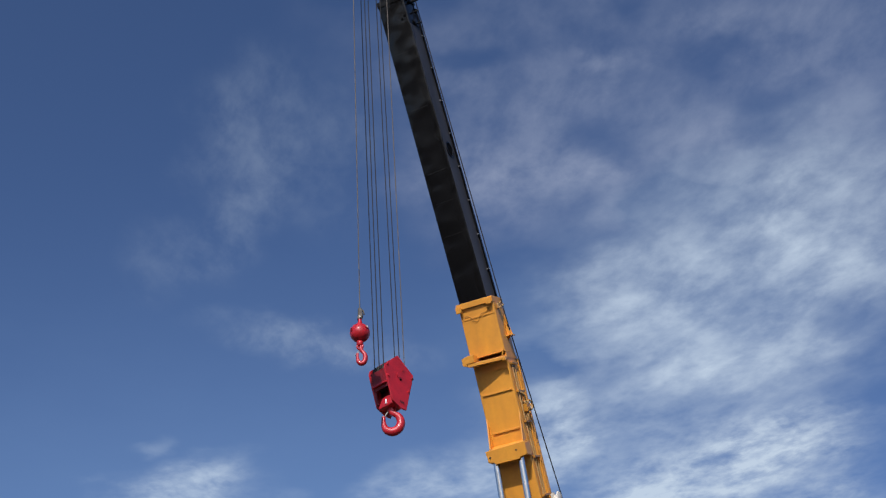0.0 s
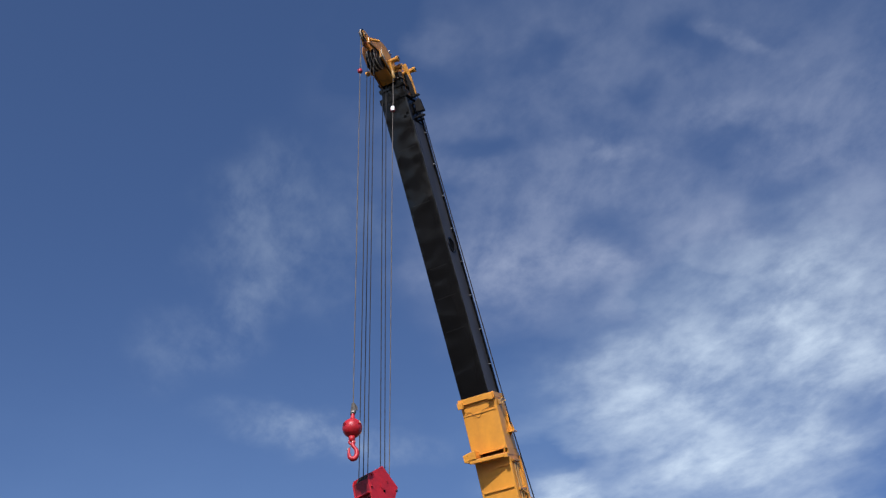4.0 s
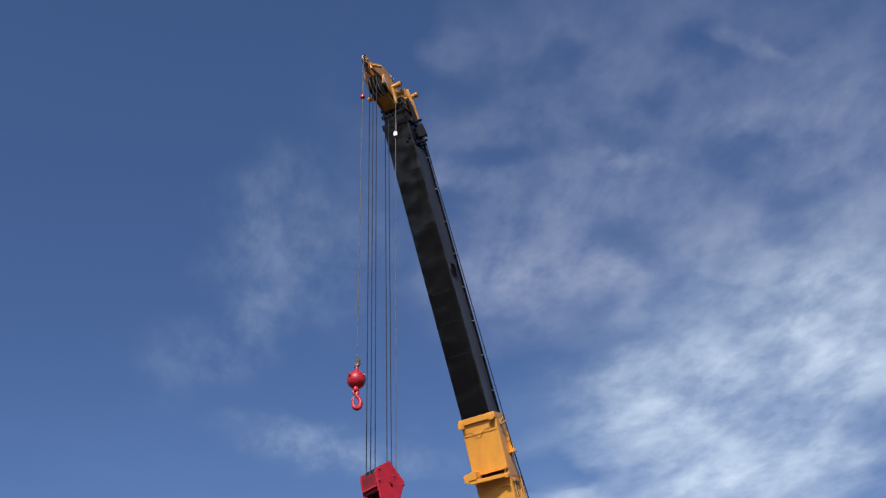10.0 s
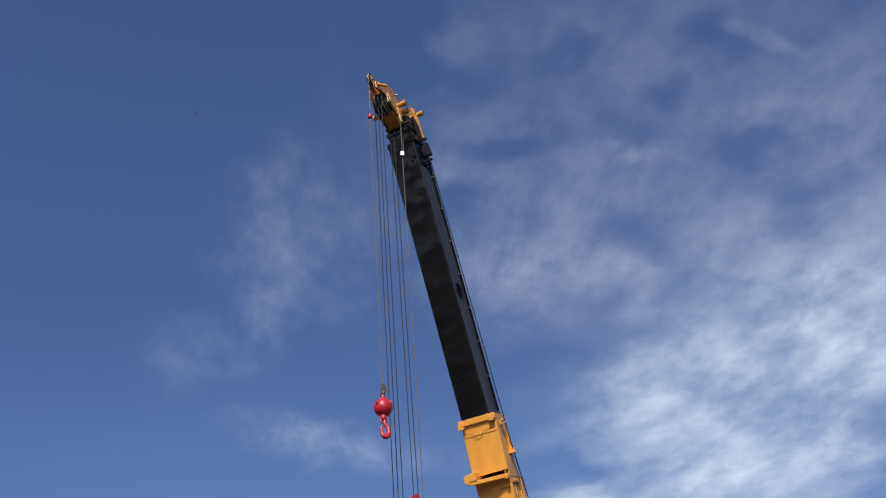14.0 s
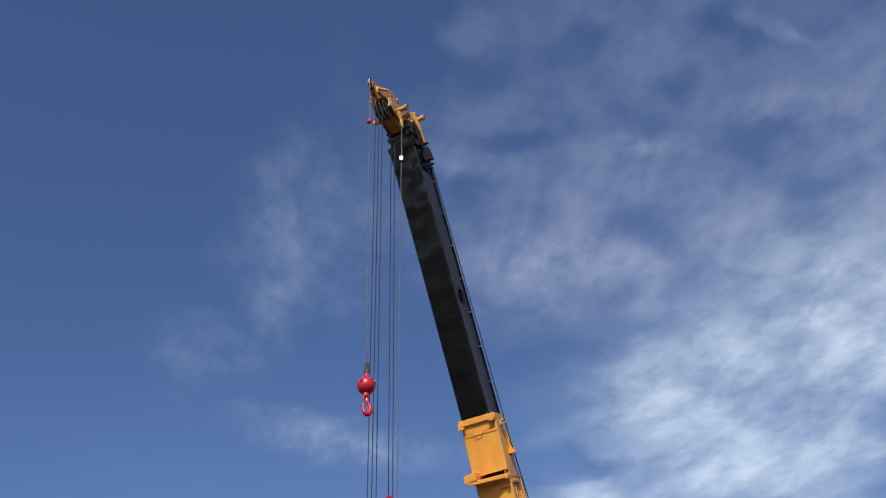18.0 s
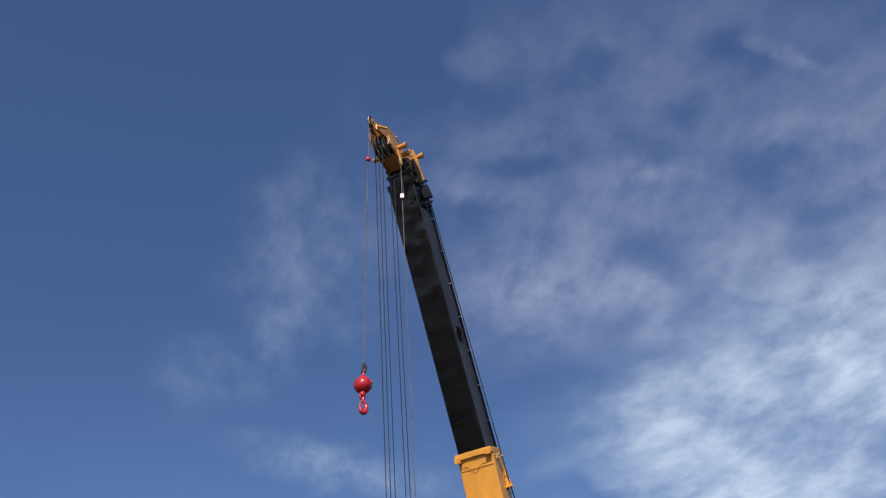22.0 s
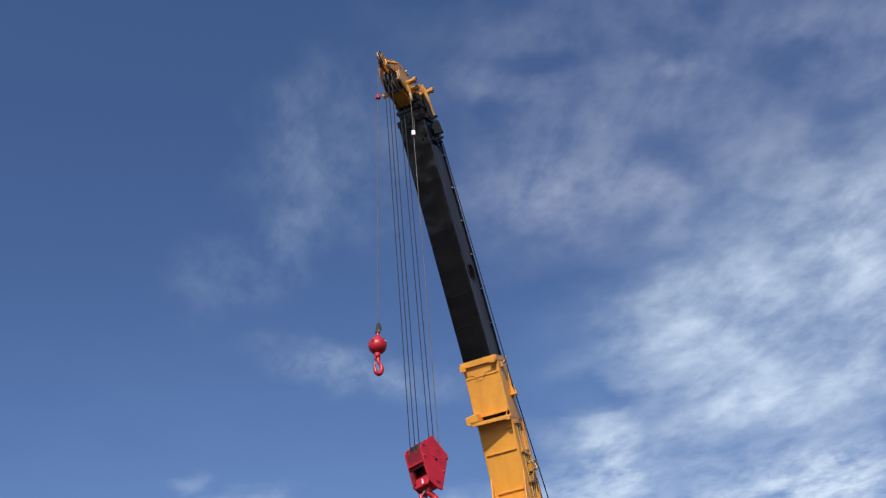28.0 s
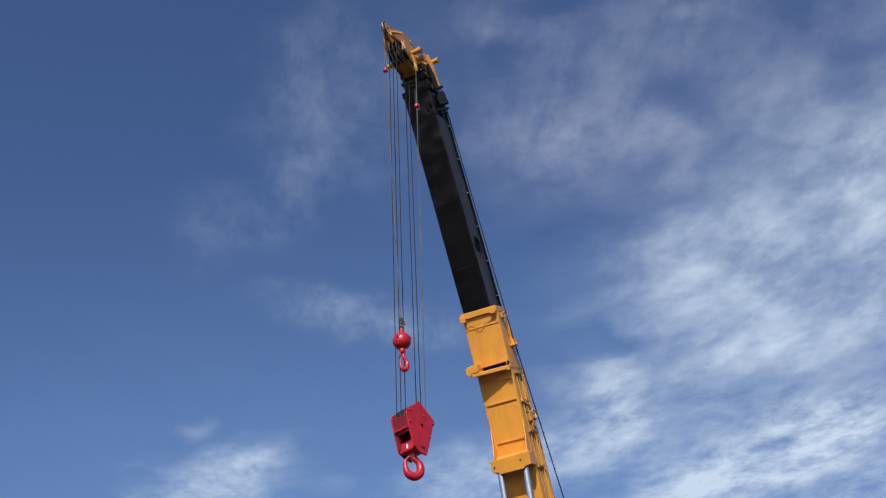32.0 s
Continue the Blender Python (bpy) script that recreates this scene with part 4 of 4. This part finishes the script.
# ---- what moves ----
SLIDE_ROWS = [  # seconds, metres by which the black section has come out
    (0, 0.000), (0.5, 0.000), (1, 0.000), (1.5, 0.000), (2, 0.000), (2.5, 0.000), (3, 0.000), (3.5, 0.000),
    (5.5, 0.000), (6, 0.000), (6.5, 0.000), (7, 0.000), (7.5, 0.000), (8, 0.000), (8.5, 0.000), (9, 0.000),
    (9.5, -0.064), (10, -0.138), (10.5, -0.219), (11, -0.299), (11.5, -0.377), (12, -0.455), (12.5, -0.521),
    (13, -0.561), (13.5, -0.583), (14, -0.601), (14.5, -0.625), (16.5, -0.663), (17, -0.694), (17.5, -0.705),
    (18, -0.715), (18.5, -0.734), (19, -0.752), (19.5, -0.767), (20, -0.781), (20.5, -0.788), (21, -0.800),
    (21.5, -0.820), (22, -0.840), (22.5, -0.858), (23, -0.884), (23.5, -0.925), (24, -0.981), (24.5, -1.092),
    (26.5, -1.252), (27, -1.366), (27.5, -1.431), (28, -1.487), (28.5, -1.548), (29, -1.619), (29.5, -1.688),
    (30, -1.749), (30.5, -1.808), (31, -1.866), (31.5, -1.924), (32, -1.983),
]
BALL_ROWS = [  # seconds, offset from its sheave
    (0, -0.079, 0.000, -10.671), (0.5, -0.012, 0.000, -10.544), (1, 0.034, 0.000, -10.442),
    (1.5, 0.051, 0.000, -10.360), (2, 0.007, 0.000, -10.278), (2.5, -0.074, 0.000, -10.226),
    (3, -0.174, 0.000, -10.183), (3.5, -0.257, 0.000, -10.180), (4, -0.319, 0.000, -10.134),
    (4.5, -0.338, 0.000, -10.017), (5, -0.315, 0.000, -9.855), (5.5, -0.251, 0.000, -9.673),
    (6, -0.166, 0.000, -9.488), (6.5, -0.090, 0.000, -9.257), (7, -0.027, 0.000, -9.004), (7.5, 0.018, 0.000, -8.773),
    (8, 0.011, 0.000, -8.564), (8.5, -0.026, 0.000, -8.420), (9, -0.103, 0.000, -8.325), (9.5, -0.201, 0.000, -8.439),
    (10, -0.281, 0.000, -8.591), (10.5, -0.331, 0.000, -8.744), (11, -0.341, 0.000, -8.864),
    (11.5, -0.292, 0.000, -8.967), (12, -0.209, 0.000, -9.047), (12.5, -0.113, 0.000, -9.075),
    (13, -0.014, 0.000, -8.969), (13.5, 0.052, 0.000, -8.795), (14, 0.080, 0.000, -8.654),
    (14.5, 0.043, 0.000, -8.523), (15, -0.029, 0.000, -8.423), (15.5, -0.141, 0.000, -8.368),
    (16, -0.250, 0.000, -8.331), (16.5, -0.314, 0.000, -8.284), (17, -0.341, 0.000, -8.223),
    (17.5, -0.323, 0.000, -8.146), (18, -0.235, 0.000, -8.034), (18.5, -0.142, 0.000, -7.912),
    (19, -0.039, 0.000, -7.754), (19.5, 0.042, 0.000, -7.595), (20, 0.071, 0.000, -7.446),
    (20.5, 0.037, 0.000, -7.328), (21, -0.044, 0.000, -7.241), (21.5, -0.156, 0.000, -7.189),
    (22, -0.254, 0.000, -7.159), (22.5, -0.299, 0.000, -7.102), (23, -0.314, 0.000, -7.050),
    (23.5, -0.267, 0.000, -7.049), (24, -0.189, 0.000, -7.084), (24.5, -0.103, 0.000, -7.044),
    (25, -0.016, 0.000, -7.057), (25.5, 0.053, 0.000, -7.140), (26, 0.072, 0.000, -7.237),
    (26.5, 0.012, 0.000, -7.290), (27, -0.098, 0.000, -7.302), (27.5, -0.186, 0.000, -7.415),
    (28, -0.246, 0.000, -7.518), (28.5, -0.296, 0.000, -7.624), (29, -0.252, 0.000, -7.689),
    (29.5, -0.201, 0.000, -7.727), (30, -0.113, 0.000, -7.754), (30.5, -0.019, 0.000, -7.785),
    (31, 0.051, 0.000, -7.803), (31.5, 0.080, 0.000, -7.846), (32, 0.047, 0.000, -7.918),
]
BLOCK_ROWS = [  # seconds, offset from its sheave
    (0, 0.214, 0.000, -10.454), (0.5, 0.282, 0.000, -10.413), (1, 0.320, 0.000, -10.366),
    (1.5, 0.287, 0.000, -10.334), (2, 0.214, 0.000, -10.282), (2.5, 0.120, 0.000, -10.249),
    (3, -0.002, 0.000, -10.204), (3.5, -0.098, 0.000, -10.212), (4, -0.163, 0.000, -10.201),
    (4.5, -0.172, 0.000, -10.158), (5, -0.130, 0.000, -10.092), (5.5, -0.043, 0.000, -10.015),
    (6, 0.063, 0.000, -9.936), (6.5, 0.140, 0.000, -9.846), (7, 0.222, 0.000, -9.771), (7.5, 0.287, 0.000, -9.672),
    (8, 0.281, 0.000, -9.587), (8.5, 0.233, 0.000, -9.530), (9, 0.144, 0.000, -9.488), (9.5, 0.019, 0.000, -9.509),
    (10, -0.069, 0.000, -9.547), (10.5, -0.174, 0.000, -9.575), (11, -0.205, 0.000, -9.618),
    (11.5, -0.165, 0.000, -9.659), (12, -0.093, 0.000, -9.711), (12.5, 0.001, 0.000, -9.727),
    (13, 0.138, 0.000, -9.726), (13.5, 0.241, 0.000, -9.716), (14, 0.296, 0.000, -9.695),
    (14.5, 0.314, 0.000, -9.675), (15, 0.289, 0.000, -9.658), (15.5, 0.198, 0.000, -9.645),
    (16, 0.075, 0.000, -9.629), (16.5, -0.050, 0.000, -9.604), (17, -0.164, 0.000, -9.573),
    (17.5, -0.206, 0.000, -9.563), (18, -0.188, 0.000, -9.554), (18.5, -0.128, 0.000, -9.538),
    (19, -0.039, 0.000, -9.526), (19.5, 0.104, 0.000, -9.542), (20, 0.208, 0.000, -9.557),
    (20.5, 0.279, 0.000, -9.547), (21, 0.311, 0.000, -9.506), (21.5, 0.276, 0.000, -9.468),
    (22, 0.205, 0.000, -9.441), (22.5, 0.084, 0.000, -9.397), (23, -0.059, 0.000, -9.354),
    (23.5, -0.162, 0.000, -9.296), (24, -0.204, 0.000, -9.249), (24.5, -0.180, 0.000, -9.144),
    (25, -0.098, 0.000, -9.072), (25.5, 0.073, 0.000, -9.036), (26, 0.267, 0.000, -8.999),
    (26.5, 0.347, 0.000, -8.923), (27, 0.367, 0.000, -8.816), (27.5, 0.362, 0.000, -8.793),
    (28, 0.344, 0.000, -8.732), (28.5, 0.230, 0.000, -8.661), (29, 0.122, 0.000, -8.600),
    (29.5, -0.028, 0.000, -8.554), (30, -0.119, 0.000, -8.509), (30.5, -0.184, 0.000, -8.491),
    (31, -0.173, 0.000, -8.479), (31.5, -0.121, 0.000, -8.465), (32, -0.010, 0.000, -8.466),
]

# how much further the tip section has come out of the black one
TIP_ROWS = [(0.0, 0.45), (0.5, 0.395), (1.0, 0.335), (1.5, 0.275), (2.0, 0.20), (2.5, 0.12), (3.0, 0.05), (3.5, 0.0), (32.0, 0.0)]
BLOCK_YAW, BALL_YAW = -41.0, 0.0


def slide_at(t):
    return float(np.interp(t, [r[0] for r in SLIDE_ROWS], [r[1] for r in SLIDE_ROWS]))


def tip_slide(t):
    return slide_at(t) + float(np.interp(t, [r[0] for r in TIP_ROWS], [r[1] for r in TIP_ROWS]))


def ball_turn(t):
    """How far the ball has spun on its rope."""
    return float(np.interp(t, [0.0, 3.5, 12.5, 20.0, 23.5, 28.5, 32.0], [0.0, 4.0, 14.0, 29.0, 34.0, 22.0, 24.0]))


def hung(top, foot):
    """The pose of a rope at top whose -z runs to foot."""
    return Matrix.Translation(top) @ (top - foot).to_track_quat("Z", "Y").to_matrix().to_4x4()


def motions():
    walk(tele, [(t, TO_CRANE @ tele_pose(s)) for t, s in SLIDE_ROWS])
    walk(tip, [(t, TO_CRANE @ tele_pose(tip_slide(t))) for t, s in SLIDE_ROWS])
    walk(cloud_layer, [(t, pose(3.25 * (t - 19.0), -3.40 * (t - 19.0), 1200)) for t in (0.0, 0.5, 4.0, 10.0, 16.0, 22.0, 28.0, 31.5, 32.0)])
    fly = [(0.0, 189.7, 447.4, 168.3), (9.0, 52.6, 194.2, 108.7), (10.0, 36.9, 165.7, 103.7), (11.0, 22.1, 137.9, 95.4), (11.6, 13.0, 120.8, 90.2), (12.0, 7.8, 109.1, 86.5), (12.4, 2.9, 97.3, 82.4), (12.9, -3.0, 82.6, 76.6), (13.3, -7.8, 71.2, 71.0), (14.0, -14.8, 51.7, 59.2), (14.4, -17.1, 41.1, 51.5), (16.0, -26.3, -1.6, 24.0), (20.0, -50.0, -108.0, 30.0), (32.0, -118.1, -428.2, 60.0)]
    walk(bird, [(t, pose(x, y, z, 0, 34, 257)) for t, x, y, z in fly])
    times = [r[0] for r in BLOCK_ROWS]
    at = {}
    for load, rows, fa, fb, yaw in ((ball, BALL_ROWS, (0.18, -1.12, 8.30), (0.18, -1.12, 8.30), BALL_YAW), (block, BLOCK_ROWS, (0.06, -0.68, 7.96), (0.10, -0.05, 7.5), BLOCK_YAW)):
        keys = []
        for t, x, y, z in rows:
            m = tele_pose(tip_slide(t))
            top = (m @ Vector(fa) + m @ Vector(fb)) / 2
            place = top + Vector((x, y, z))
            if load is ball:  # added push away from the viewer, keeps its shadow off the block
                place += (place - EYE).normalized() * float(np.interp(t, [0.0, 26.5, 29.5, 32.0], [0.0, 0.0, 0.42, 0.48]))
            lean = math.degrees(math.atan2(x - 0.06, -z))
            keys.append((t, Matrix.Translation(place) @ pose(0, 0, 0, 0, -lean, 0) @ pose(0, 0, 0, 0, 0, yaw + (ball_turn(t) if load is ball else 0.0))))
        walk(load, keys)
        at[load] = dict(keys)
    # the hook turns a little on its swivel
    walk(hook, [(t, HOOK_AT @ pose(0, 0, 0, 0, 0, a)) for t, a in ((0.0, 38), (3.0, 40), (8.0, 48), (20.0, 62), (28.0, 68), (31.0, 68), (32.0, 70))])
    for ob, low, top, foot in ROPES:
        load = ball if top.y < -1.0 else block
        rows, lows = [], []
        for t in times:
            a, b = tele_pose(tip_slide(t)) @ top, at[load][t] @ foot
            rows.append((t, hung(a, b)))
            lows.append((t, pose(0, 0, -(a - b).length)))
        walk(ob, rows)
        walk(low, lows)
    for ob, rope, down in ((weights[0], ROPES[6], 1.22), (weights[1], ROPES[5], 1.02)):
        load = ball if rope[2].y < -1.0 else block
        rows = []
        for t in times:
            a, b = tele_pose(tip_slide(t)) @ rope[2], at[load][t] @ rope[3]
            turn = 0.0 if ob is weights[0] else float(np.interp(t, [0, 23.4, 24.4, 25.0, 26.2, 29.4, 30.3, 32], [0, 0, 150, 150, 0, 0, 150, 165]))
            way = (a - b).normalized()
            rows.append((t, Matrix.Translation(a - way * down) @ pose(0, 0, 0, 0, 0, turn)))
        walk(ob, rows)
    rows, lows = [], []
    for t, s in SLIDE_ROWS:
        head = tele_pose(tip_slide(t)) @ Vector((0.44, 0.74, 7.3))
        rows.append((t, Matrix.Translation(-WINCH_END) @ hung(head, GUIDE)))
        lows.append((t, Matrix.Translation(-WINCH_END) @ hung(GUIDE, head)))
    walk(winch_upper, rows)
    walk(winch_middle, lows)


motions()
